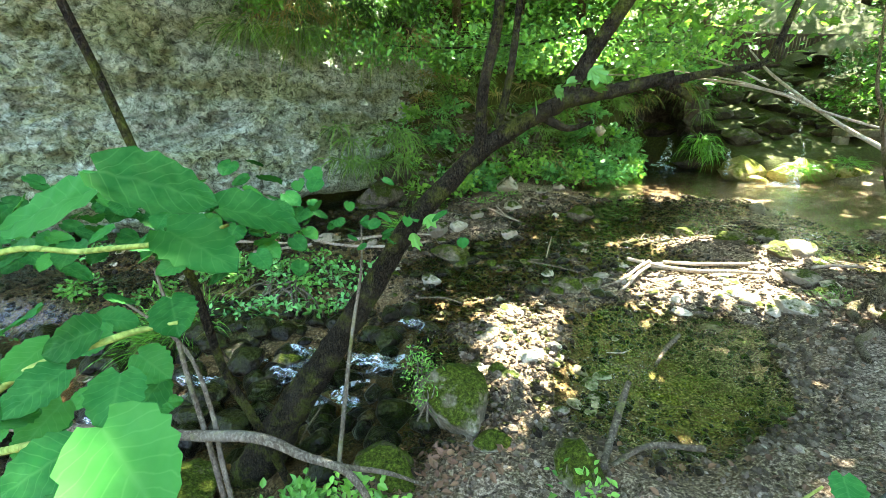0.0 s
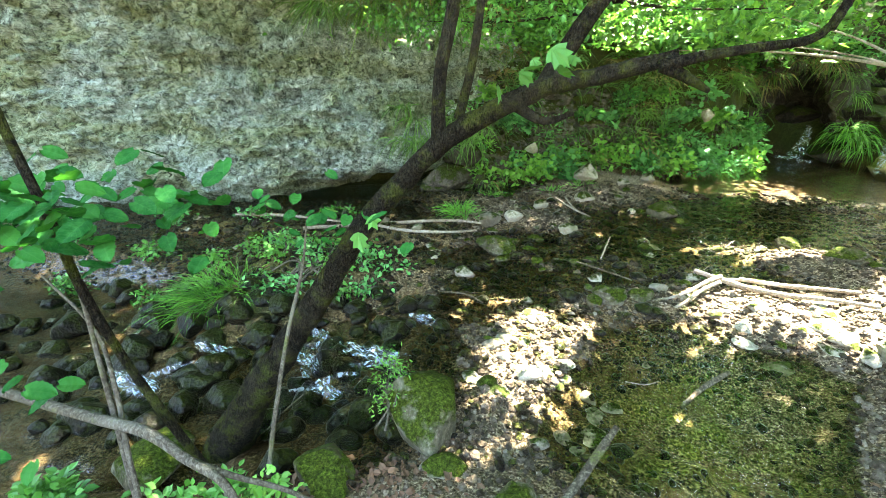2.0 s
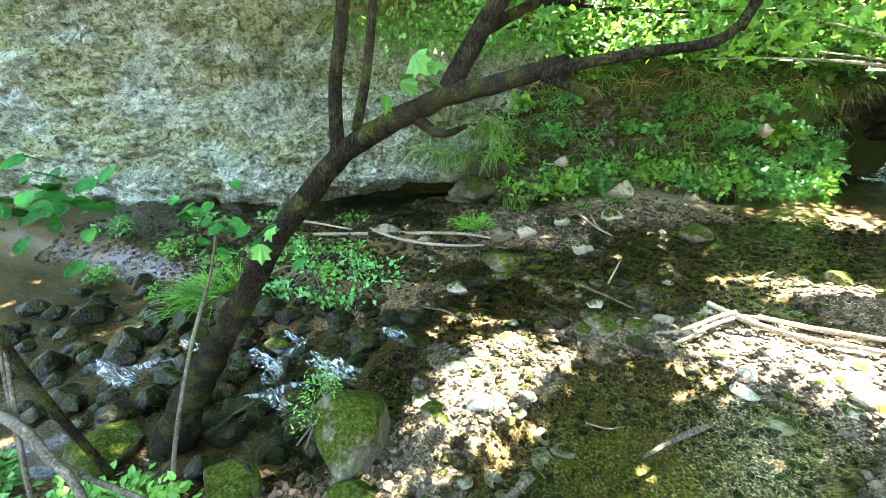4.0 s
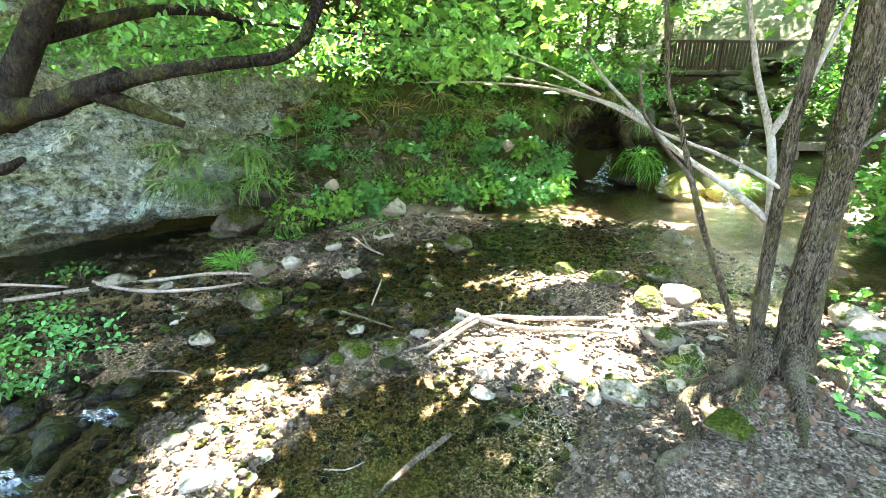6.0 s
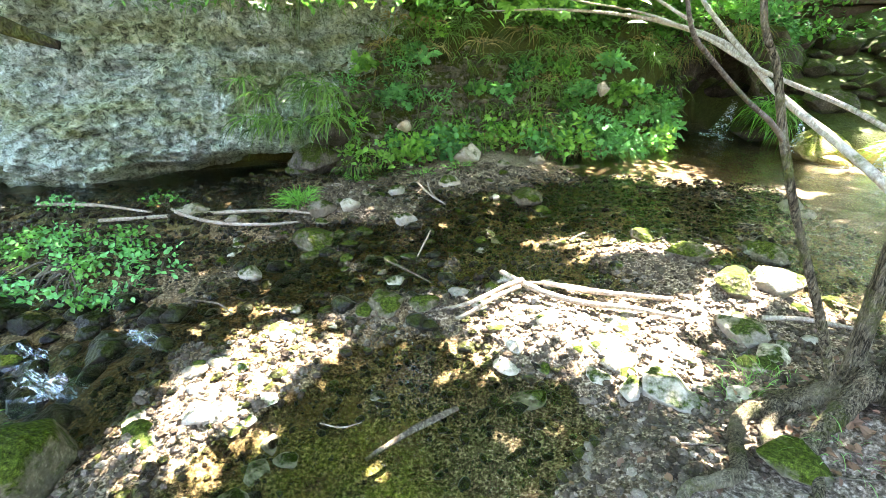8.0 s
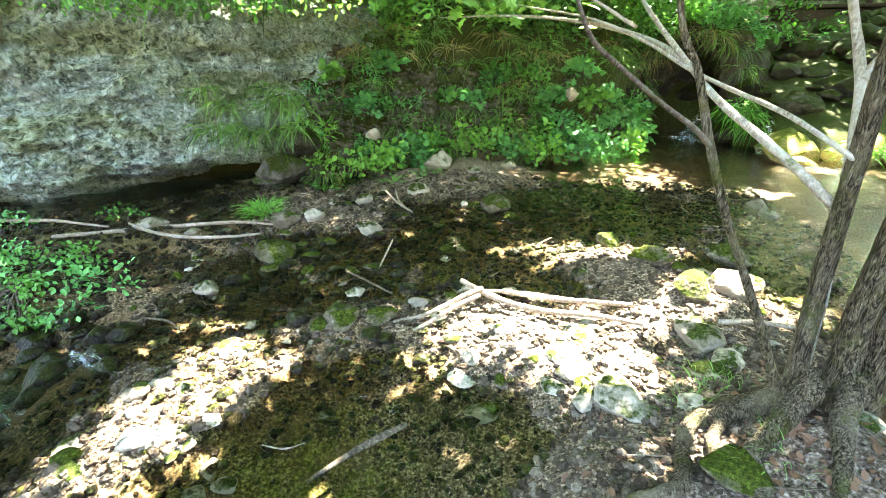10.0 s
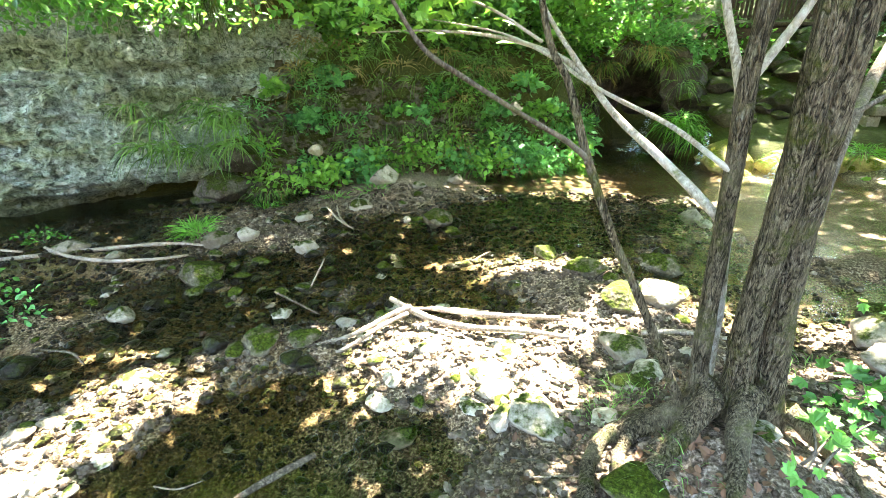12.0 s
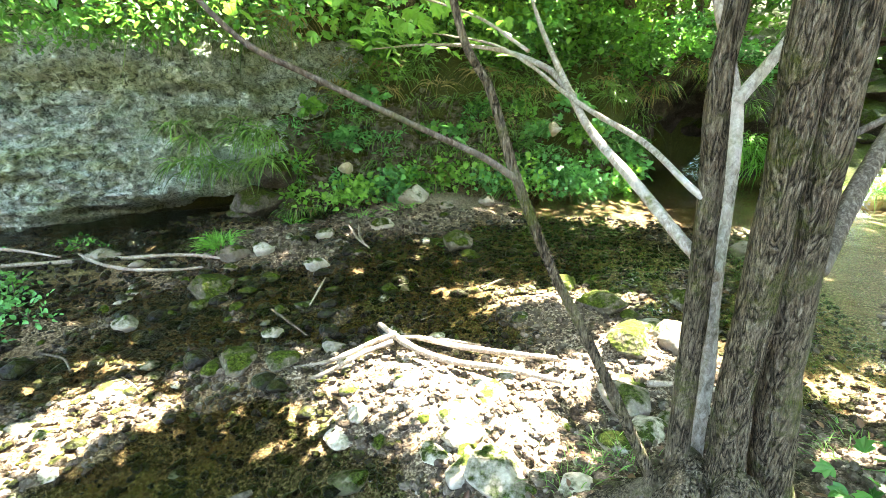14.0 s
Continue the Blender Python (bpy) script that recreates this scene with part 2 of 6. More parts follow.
def rock_material(name, dark, mid, light, moss=0.0, scale=1.0, rough=0.85, islands=False, moss_tint=(0.03, 0.042, 0.008)):
    m, nt, b = material(name)
    v = coords(nt)
    big, fine = tex_noise(nt, v, 2.3 * scale, 6, 0.65, 0.4), tex_noise(nt, v, 22 * scale, 6, 0.7)
    c = ramp(nt, big, [(0.3, dark), (0.5, mid), (0.72, light)])
    c = mix(nt, 0.55, c, ramp(nt, fine, [(0.3, dark), (0.55, mid), (0.75, light)]))
    cells = tex_vor(nt, v, 30 * scale)
    c = mix(nt, ramp(nt, cells, [(0.0, (0.35, 0.35, 0.35)), (0.3, (0, 0, 0))]), c, light)
    if islands:
        isl = nt.nodes.new("ShaderNodeNewGeometry")
        c = mix(nt, 1.0, c, ramp(nt, isl.outputs["Random Per Island"], [(0.0, (0.35, 0.31, 0.26)), (0.6, (0.75, 0.7, 0.62)), (0.92, (1.2, 1.15, 1.06)), (1.0, (1.8, 1.76, 1.66))]), "MULTIPLY")
    else:
        oi = nt.nodes.new("ShaderNodeObjectInfo")
        c = mix(nt, 1.0, c, ramp(nt, oi.outputs["Random"], [(0.0, (0.5, 0.47, 0.42)), (1.0, (1.25, 1.22, 1.15))]), "MULTIPLY")
    if moss:
        g = nt.nodes.new("ShaderNodeNewGeometry")
        sep = nt.nodes.new("ShaderNodeSeparateXYZ")
        nt.links.new(g.outputs["Normal"], sep.inputs[0])
        mn = tex_noise(nt, v, 4.5 * scale, 5, 0.7)
        add = nt.nodes.new("ShaderNodeMath")
        add.operation = "MULTIPLY_ADD"
        nt.links.new(sep.outputs["Z"], add.inputs[0])
        add.inputs[1].default_value = 0.22
        nt.links.new(mn, add.inputs[2])
        f = ramp(nt, add.outputs[0], [(0.68 - 0.4 * moss, (0, 0, 0)), (0.8 - 0.4 * moss, (1, 1, 1))])
        mc = ramp(nt, tex_noise(nt, v, 42, 8, 0.85), [(0.36, tuple(x * 0.12 for x in moss_tint)), (0.52, moss_tint), (0.66, tuple(x * 2.8 for x in moss_tint))])
        c = mix(nt, f, c, mc)
    nt.links.new(c, b.inputs["Base Color"])
    b.inputs["Roughness"].default_value = rough
    b.inputs["Specular IOR Level"].default_value = 0.1 if rough < 0.5 else 0.06
    n1 = bump(nt, None, big, 0.6, 0.06)
    n2 = bump(nt, None, cells, 0.5, 0.02, n1)
    bump(nt, b, fine, 0.7, 0.015, n2)
    return m


ROCK_PALE = rock_material("rock_pale", (0.12, 0.11, 0.085), (0.28, 0.26, 0.21), (0.48, 0.45, 0.39), 0.1)
ROCK_MOSSY = rock_material("rock_mossy", (0.02, 0.018, 0.012), (0.11, 0.1, 0.068), (0.38, 0.36, 0.28), 0.38, 1.0, 0.85, False, (0.032, 0.044, 0.006))
ROCK_WET = rock_material("rock_wet", (0.003, 0.003, 0.002), (0.009, 0.008, 0.005), (0.028, 0.025, 0.018), 0.22, 1.0, 0.3, False, (0.016, 0.019, 0.004))
ROCK_TUFA = rock_material("rock_tufa", (0.14, 0.1, 0.04), (0.36, 0.3, 0.13), (0.6, 0.54, 0.32), 0.3, 1.0, 0.6, False, (0.1, 0.11, 0.012))
ROCK_DARK = rock_material("rock_dark", (0.008, 0.007, 0.005), (0.05, 0.046, 0.037), (0.2, 0.185, 0.155), 0.3, 1.6)
PEBBLE = rock_material("pebble", (0.022, 0.018, 0.013), (0.105, 0.088, 0.069), (0.3, 0.27, 0.23), 0.0, 2.0, 0.85, True)
GRIT = rock_material("grit", (0.04, 0.032, 0.025), (0.14, 0.117, 0.093), (0.36, 0.32, 0.27), 0.0, 2.0, 0.9, True)
PEBBLE_WET = rock_material("pebble_wet", (0.003, 0.002, 0.001), (0.018, 0.013, 0.007), (0.085, 0.066, 0.04), 0.1, 2.0, 0.4, True, (0.03, 0.034, 0.006))


def bark_material(name, dark, mid, light, moss, stretch=0.25, scale=14.0, depth=0.03, crack=0.8):
    m, nt, b = material(name)
    v = coords(nt, (1, 1, stretch))
    fold = nt.nodes.new("ShaderNodeMath")
    fold.operation = "PINGPONG"
    fold.inputs[1].default_value = 0.09
    nt.links.new(tex_noise(nt, v, scale, 3.0, 0.5, 0.5), fold.inputs[0])
    lift = nt.nodes.new("ShaderNodeMath")
    lift.operation = "MULTIPLY"
    lift.inputs[1].default_value = 6.0
    nt.links.new(fold.outputs[0], lift.inputs[0])
    ridge = lift.outputs[0]
    fine = tex_noise(nt, v, scale * 3, 6, 0.7, 0.6)
    patch = tex_noise(nt, coords(nt), 3.0, 4, 0.6)
    c = ramp(nt, fine, [(0.3, dark), (0.5, mid), (0.72, light)])
    c = mix(nt, ramp(nt, ridge, [(0.0, (crack, crack, crack)), (0.3, (0, 0, 0))]), c, dark)
    c = mix(nt, ramp(nt, patch, [(0.5, (0, 0, 0)), (0.68, (0.6, 0.6, 0.6))]), c, light)
    if moss:
        mf = ramp(nt, tex_noise(nt, coords(nt), 6.0, 5, 0.7), [(0.62 - 0.3 * moss, (0, 0, 0)), (0.75 - 0.3 * moss, (0.85, 0.85, 0.85))])
        c = mix(nt, mf, c, ramp(nt, fine, [(0.3, (0.02, 0.028, 0.006)), (0.7, (0.1, 0.115, 0.02))]))
    nt.links.new(c, b.inputs["Base Color"])
    b.inputs["Roughness"].default_value = 0.9
    n1 = bump(nt, None, ridge, crack, depth)
    bump(nt, b, fine, 0.7, depth * 0.5, n1)
    return m


BARK_MOSS = bark_material("bark_mossy", (0.005, 0.004, 0.003), (0.022, 0.018, 0.012), (0.075, 0.065, 0.042), 0.4, 0.5, 34.0, 0.05, 0.9)
BARK_RIDGED = bark_material("bark_ridged", (0.012, 0.01, 0.006), (0.13, 0.108, 0.068), (0.33, 0.285, 0.19), 0.36, 0.2, 34.0, 0.05, 1.0)
BARK_PALE = bark_material("bark_pale", (0.08, 0.068, 0.048), (0.25, 0.225, 0.175), (0.48, 0.45, 0.38), 0.12, 0.5, 20.0, 0.008, 0.12)
BARK_TWIG = bark_material("bark_twig", (0.025, 0.02, 0.014), (0.085, 0.072, 0.052), (0.22, 0.2, 0.155), 0.25, 0.5, 26.0, 0.006, 0.25)
WOOD_DRIFT = bark_material("driftwood", (0.06, 0.045, 0.03), (0.2, 0.165, 0.12), (0.42, 0.37, 0.3), 0.0, 1.0, 18.0, 0.006, 0.2)
WOOD_DARK = bark_material("wet_wood", (0.02, 0.016, 0.011), (0.06, 0.05, 0.035), (0.2, 0.17, 0.12), 0.2, 1.0, 16.0, 0.008, 0.3)


def plank_material(name, a, b2, c2):
    m, nt, b = material(name)
    grain = tex_noise(nt, coords(nt, (2, 2, 25)), 6, 6, 0.7, 1.0)
    c = ramp(nt, grain, [(0.3, a), (0.55, b2), (0.75, c2)])
    c = mix(nt, ramp(nt, tex_noise(nt, coords(nt), 9, 5, 0.7), [(0.5, (0, 0, 0)), (0.7, (0.6, 0.6, 0.6))]), c, c2)
    nt.links.new(c, b.inputs["Base Color"])
    b.inputs["Roughness"].default_value = 0.8
    bump(nt, b, grain, 0.5, 0.008)
    return m


PLANK_GREY = plank_material("plank_grey", (0.05, 0.043, 0.034), (0.13, 0.115, 0.093), (0.24, 0.22, 0.185))
PLANK_BLUE = plank_material("plank_blue_grey", (0.022, 0.03, 0.028), (0.04, 0.05, 0.047), (0.07, 0.082, 0.076))
PLANK_BROWN = plank_material("plank_brown", (0.022, 0.015, 0.011), (0.06, 0.042, 0.032), (0.12, 0.09, 0.07))


def ground_material():
    m, nt, b = material("stream_ground")
    z = nt.nodes.new("ShaderNodeAttribute")
    z.attribute_name = "zone"
    sep = nt.nodes.new("ShaderNodeSeparateColor")
    nt.links.new(z.outputs["Color"], sep.inputs[0])
    v = coords(nt)
    fine, big = tex_noise(nt, v, 45, 5, 0.7), tex_noise(nt, v, 3.2, 5, 0.65)
    stones = tex_vor(nt, v, 26, "Color")
    edge = tex_vor(nt, v, 26, "Distance", "DISTANCE_TO_EDGE")
    bed = ramp(nt, fine, [(0.36, (0.006, 0.004, 0.002)), (0.5, (0.055, 0.038, 0.018)), (0.64, (0.23, 0.165, 0.085))])
    bed = mix(nt, ramp(nt, big, [(0.45, (0, 0, 0)), (0.62, (0.7, 0.7, 0.7))]), bed, (0.1, 0.06, 0.022))
    algae = ramp(nt, fine, [(0.34, (0.02, 0.023, 0.003)), (0.52, (0.1, 0.108, 0.012)), (0.68, (0.25, 0.25, 0.045))])
    gravel = ramp(nt, fine, [(0.36, (0.016, 0.012, 0.007)), (0.5, (0.11, 0.082, 0.052)), (0.64, (0.36, 0.3, 0.22))])
    soil = ramp(nt, fine, [(0.34, (0.016, 0.012, 0.008)), (0.5, (0.1, 0.078, 0.058)), (0.66, (0.3, 0.25, 0.2))])
    green = ramp(nt, fine, [(0.3, (0.02, 0.026, 0.008)), (0.55, (0.05, 0.062, 0.018)), (0.75, (0.12, 0.12, 0.04))])
    c = mix(nt, sep.outputs[0], bed, mix(nt, ramp(nt, tex_noise(nt, v, 5, 6, 0.75), [(0.38, (0, 0, 0)), (0.58, (1, 1, 1))]), bed, algae))
    c = mix(nt, sep.outputs[1], c, gravel)
    c = mix(nt, sep.outputs[2], c, soil)
    c = mix(nt, z.outputs["Alpha"], c, green)
    shade = nt.nodes.new("ShaderNodeSeparateColor")
    nt.links.new(stones, shade.inputs[0])
    c = mix(nt, 0.35, c, ramp(nt, shade.outputs[0], [(0.0, (0.5, 0.48, 0.45)), (1.0, (1.6, 1.55, 1.5))]), "MULTIPLY")
    nt.links.new(c, b.inputs["Base Color"])
    b.inputs["Roughness"].default_value = 0.75
    n1 = bump(nt, None, edge, 0.7, 0.02)
    n2 = bump(nt, None, big, 0.5, 0.05, n1)
    bump(nt, b, fine, 0.7, 0.012, n2)
    return m


def water_material(name, tint, ripple, scale, distance=0.02):
    m, nt, b = material(name)
    v = coords(nt)
    n1 = bump(nt, None, tex_noise(nt, coords(nt, (1, 1.6, 1)), scale, 3, 0.55, 0.6), ripple, distance)
    nrm = bump(nt, None, tex_noise(nt, v, scale * 3.4, 3, 0.6, 0.3), ripple * 0.7, distance * 0.35, n1)
    tr = node(nt, "ShaderNodeBsdfTransparent")
    tr.inputs["Color"].default_value = (*tint, 1)
    gl = node(nt, "ShaderNodeBsdfGlossy", Roughness=0.04)
    gl.inputs["Color"].default_value = (1, 1, 1, 1)
    nt.links.new(nrm, gl.inputs["Normal"])
    fr = node(nt, "ShaderNodeFresnel", IOR=1.36)
    nt.links.new(nrm, fr.inputs["Normal"])
    s = nt.nodes.new("ShaderNodeMixShader")
    nt.links.new(fr.outputs[0], s.inputs[0]), nt.links.new(tr.outputs[0], s.inputs[1]), nt.links.new(gl.outputs[0], s.inputs[2])
    nt.links.new(s.outputs[0], nt.nodes["Material Output"].inputs["Surface"])
    return m


WATER = water_material("stream_water", (0.93, 0.94, 0.89), 0.6, 7.0)


def foam_material():
    m, nt, b = material("falling_water")
    n = tex_noise(nt, coords(nt, (0.5, 1.7, 0.3)), 26, 4, 0.55, 1.2)
    tr = node(nt, "ShaderNodeBsdfTransparent")
    s = nt.nodes.new("ShaderNodeMixShader")
    b.inputs["Base Color"].default_value = (0.62, 0.7, 0.74, 1)
    b.inputs["Roughness"].default_value = 0.25
    bump(nt, b, n, 0.8, 0.03)
    nt.links.new(ramp(nt, n, [(0.42, (0, 0, 0)), (0.68, (0.6, 0.6, 0.6))]), s.inputs[0])
    nt.links.new(tr.outputs[0], s.inputs[1]), nt.links.new(b.outputs[0], s.inputs[2])
    nt.links.new(s.outputs[0], nt.nodes["Material Output"].inputs["Surface"])
    return m


FOAM = foam_material()


def cliff_material():
    m, nt, b = material("conglomerate_cliff")
    v = coords(nt)
    band = coords(nt, (0.55, 0.55, 1.3))
    big, strata = tex_noise(nt, v, 0.9, 5, 0.6, 0.5), tex_noise(nt, band, 1.5, 5, 0.6, 0.4)
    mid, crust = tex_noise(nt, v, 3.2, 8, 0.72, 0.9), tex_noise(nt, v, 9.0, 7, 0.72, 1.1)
    fine = tex_noise(nt, v, 34, 5, 0.75, 0.5)
    pits = tex_vor(nt, v, 13)
    # crust lows go near-black: shade of the bumped hollows put into the colour
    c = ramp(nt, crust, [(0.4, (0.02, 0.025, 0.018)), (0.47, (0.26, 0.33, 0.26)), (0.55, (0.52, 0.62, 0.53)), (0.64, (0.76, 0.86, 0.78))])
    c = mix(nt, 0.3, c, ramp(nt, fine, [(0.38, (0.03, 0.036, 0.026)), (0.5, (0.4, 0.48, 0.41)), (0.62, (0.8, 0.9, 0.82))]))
    # recess shade painted too: lows of mid, also bumped below, turn near-black
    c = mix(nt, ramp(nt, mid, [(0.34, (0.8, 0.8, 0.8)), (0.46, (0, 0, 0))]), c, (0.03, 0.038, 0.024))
    olive = ramp(nt, crust, [(0.38, (0.03, 0.036, 0.012)), (0.5, (0.25, 0.29, 0.13)), (0.64, (0.5, 0.55, 0.32))])
    c = mix(nt, ramp(nt, strata, [(0.44, (0, 0, 0)), (0.58, (0.75, 0.75, 0.75))]), c, olive)
    c = mix(nt, ramp(nt, big, [(0.52, (0, 0, 0)), (0.68, (0.5, 0.5, 0.5))]), c, (0.05, 0.065, 0.026))
    nt.links.new(c, b.inputs["Base Color"])
    b.inputs["Roughness"].default_value = 0.8
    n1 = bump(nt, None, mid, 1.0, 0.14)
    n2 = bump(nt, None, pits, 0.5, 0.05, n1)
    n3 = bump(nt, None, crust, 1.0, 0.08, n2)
    bump(nt, b, fine, 0.8, 0.02, n3)
    return m


CLIFF = cliff_material()
GROUND = ground_material()

# ---- the lie of the land ----
BACK_X = [-14, -9, -6.6, -5.0, -3.8, -2.8, -1.75, -0.85, 0.55, 2.8, 4.6, 5.2, 5.7, 6.4, 7.0, 7.6, 8.1, 9.0, 10.5, 14]
BACK_Y = [4.8, 5.9, 6.7, 7.0, 7.6, 8.0, 8.8, 9.2, 10.3, 11.0, 12.0, 12.9, 14.3, 15.2, 14.2, 13.2, 11.9, 11.6, 11.9, 12.2]
NEAR_X = [-9, -3, -1.6, -0.6, 0.2, 0.9, 1.9, 2.6, 3.0, 3.5, 4.6, 6.0, 7.4, 8.6, 9.6, 14]
NEAR_Y = [1.9, 1.9, 2.0, 2.25, 2.45, 2.4, 2.5, 3.0, 3.7, 4.35, 5.0, 5.7, 6.3, 7.0, 8.6, 9.6]


def water_level(x, y):
    x, y = np.asarray(x, float), np.asarray(y, float)
    drop = smooth(-0.35, -0.75, x) * 0.12 + smooth(-0.95, -1.35, x) * 0.12 + smooth(-2.0, -3.6, x) * 0.15
    return 0.015 + 0.13 * smooth(5.2, 8.2, y) - drop * (1 - smooth(4.4, 5.4, y))


# centre, half sizes, height over the water at the middle
BARS = [(3.5, 5.05, 1.35, 0.75, 0.14), (3.9, 6.6, 0.7, 0.5, 0.07), (0.75, 4.15, 0.75, 0.75, 0.05), (0.55, 3.2, 0.45, 0.7, 0.05), (1.9, 9.9, 1.1, 0.9, 0.22), (0.9, 8.6, 0.8, 0.6, 0.12),
        (-0.2, 7.4, 0.8, 0.5, 0.11), (-1.6, 5.1, 1.0, 0.55, 0.2), (-2.6, 4.6, 0.9, 0.7, 0.22), (4.5, 5.8, 0.6, 0.5, 0.22), (-1.3, 6.4, 1.2, 0.3, 0.1), (0.8, 7.4, 0.7, 0.4, 0.09),
        (-0.9, 8.2, 0.7, 0.4, 0.12), (-3.2, 6.2, 1.6, 0.5, 0.12), (5.0, 7.2, 0.5, 0.4, 0.03), (1.5, 5.05, 0.45, 0.3, 0.08), (7.2, 7.0, 0.7, 0.4, 0.06), (4.5, 3.92, 0.42, 0.36, 0.19)]
DEEPS = [(1.9, 3.45, 0.9, 0.75, 0.13), (6.3, 12.2, 1.2, 1.4, 0.2), (-0.9, 3.2, 0.9, 0.5, 0.12), (2.6, 7.6, 1.2, 0.9, 0.04)]


def bell(x, y, b):
    return np.exp(-(((x - b[0]) / b[2]) ** 2 + ((y - b[1]) / b[3]) ** 2))


def cliffness(x):
    return 1 - smooth(-1.3, -0.3, x)


def land(x, y):
    """Height of the ground."""
    x, y = np.asarray(x, float), np.asarray(y, float)
    w = water_level(x, y)
    rough = 0.16 * fbm(x * 1.7, y * 1.7, 3.3, 3) + 0.10 * fbm(x * 6, y * 6, 1.2, 3)
    h = w - 0.05 + 1.15 * rough
    for b in BARS:
        h = h + bell(x, y, b) * (b[4] + 0.03)
    for b in DEEPS:
        h = h - bell(x, y, b) * b[4]
    back = y - np.interp(x, BACK_X, BACK_Y) + 0.5 * fbm(x * 0.9, y * 0.9, 8, 3)
    near = (np.interp(x, NEAR_X, NEAR_Y) - y) + 0.35 * fbm(x * 1.4, y * 1.4, 5, 3)
    bank = np.clip(near, -0.15, 4.5)
    h = h + (0.11 + 0.13 * bank + 0.05 * np.clip(x - 3, 0, 6) * smooth(0, 1, near)) * smooth(-0.45, 0.35, near) - 0.4 * rough * smooth(0.2, 0.9, near)
    h = h + np.clip(near - 4.5, 0, 60) * 0.35
    cl, falls = cliffness(x), smooth(5.9, 7.4, x)
    hill = 1.55 * smooth(-0.15, 1.25, back) + np.clip(back - 0.7, 0, 60) * 0.85
    wall = 7.5 * smooth(1.5, 2.6, back) + np.clip(back - 2.2, 0, 60) * 0.7
    stair = 0.5 * smooth(0.0, 0.5, back) + np.clip(back - 0.3, 0, 60) * (0.27 + 0.35 * smooth(13, 17, x)) + 0.25 * fbm(x, y, 2, 3) * smooth(0, 1, back)
    far = (1 - falls) * ((1 - cl) * hill + cl * wall) + falls * stair
    side = np.clip(x - 9.4, 0, 80) * 0.3 * (1 - smooth(9, 13, y) * 0.6)
    return h + np.where(back > -0.2, far * (1 + 0.5 * rough), 0) + side + 0.25 * np.clip(-x - 12, 0, 60)


def build_ground():
    xs = np.concatenate([np.linspace(-160, -9, 16)[:-1], np.linspace(-9, -4, 60)[:-1], np.linspace(-4, 7, 300)[:-1], np.linspace(7, 14, 90)[:-1], np.linspace(14, 170, 18)])
    ys = np.concatenate([np.linspace(-120, -3, 14)[:-1], np.linspace(-3, 1.5, 40)[:-1], np.linspace(1.5, 8, 190)[:-1], np.linspace(8, 17, 150)[:-1], np.linspace(17, 26, 30)[:-1], np.linspace(26, 180, 16)])
    X, Y = np.meshgrid(xs, ys, indexing="ij")
    Z = land(X, Y)
    me = mesh_from("ground", np.stack([X, Y, Z], -1).reshape(-1, 3), grid_faces(len(xs), len(ys))[:, ::-1], GROUND)
    w = water_level(X, Y)
    above = Z - w
    near = np.interp(X, NEAR_X, NEAR_Y) - Y
    back = Y - np.interp(X, BACK_X, BACK_Y)
    algae = np.clip(bell(X, Y, (1.95, 3.35, 0.8, 0.65)) * 0.95 + 0.35 * bell(X, Y, (2.6, 5.9, 1.0, 0.6)), 0, 1)
    sand = bell(X, Y, (6.3, 9.6, 1.0, 0.45)) * 0.75 + bell(X, Y, (2.75, 3.9, 0.5, 0.6)) * 0.7 + bell(X, Y, (9.4, 8.6, 1.4, 1.8)) + 0.45 * bell(X, Y, (6.5, 8.2, 1.6, 0.8))
    gravel = np.clip(smooth(-0.06, 0.12, above + 0.12 * fbm(X * 3, Y * 3, 7, 3)) * smooth(-2.0, 0.2, X) * smooth(0.3, -0.2, back) + sand, 0, 1) * smooth(1.2, -0.3, near + 0.4 * fbm(X * 2, Y * 2, 4, 3))
    soil = smooth(-0.1, 1.1, near + 0.5 * fbm(X * 2, Y * 2, 1, 3)) * 0.9 * (0.3 + 0.7 * smooth(-1.0, 0.3, X))
    green = np.clip(smooth(-0.1, 0.4, back) * 1.0 + 0.6 * smooth(-0.8, -2.0, X) * smooth(0.02, 0.1, above), 0, 1)
    col = me.color_attributes.new("zone", "FLOAT_COLOR", "POINT")
    col.data.foreach_set("color", np.stack([algae, gravel, soil, green], -1).astype(np.float32).ravel())
    tagged(new("ground", me), "stony stream bed and leaf-strewn earth banks", "ground", kind="structure")


def build_water():
    xs = np.concatenate([np.linspace(-13, -4, 40)[:-1], np.linspace(-4, 6, 200)[:-1], np.linspace(6, 13, 60)])
    ys = np.linspace(1.2, 15.6, 230)
    X, Y = np.meshgrid(xs, ys, indexing="ij")
    rapid = smooth(0.1, -0.6, X) * (1 - smooth(4.4, 5.2, Y))
    Z = water_level(X, Y) + 0.006 * fbm(X * 5, Y * 7, 0, 3) + rapid * 0.09 * fbm(X * 3.5, Y * 3.5, 4, 3)
    keep = (Y < np.interp(X, BACK_X, BACK_Y) + 0.9) & (Y > np.interp(X, NEAR_X, NEAR_Y) - 0.9)
    f = grid_faces(len(xs), len(ys))[:, ::-1]
    f = f[keep.reshape(-1)[f].all(1)]
    me = mesh_from("water", np.stack([X, Y, Z], -1).reshape(-1, 3), f, WATER)
    ob = tagged(new("water", me), "clear shallow rippling stream water", "water", kind="structure")
    ob.visible_shadow = False


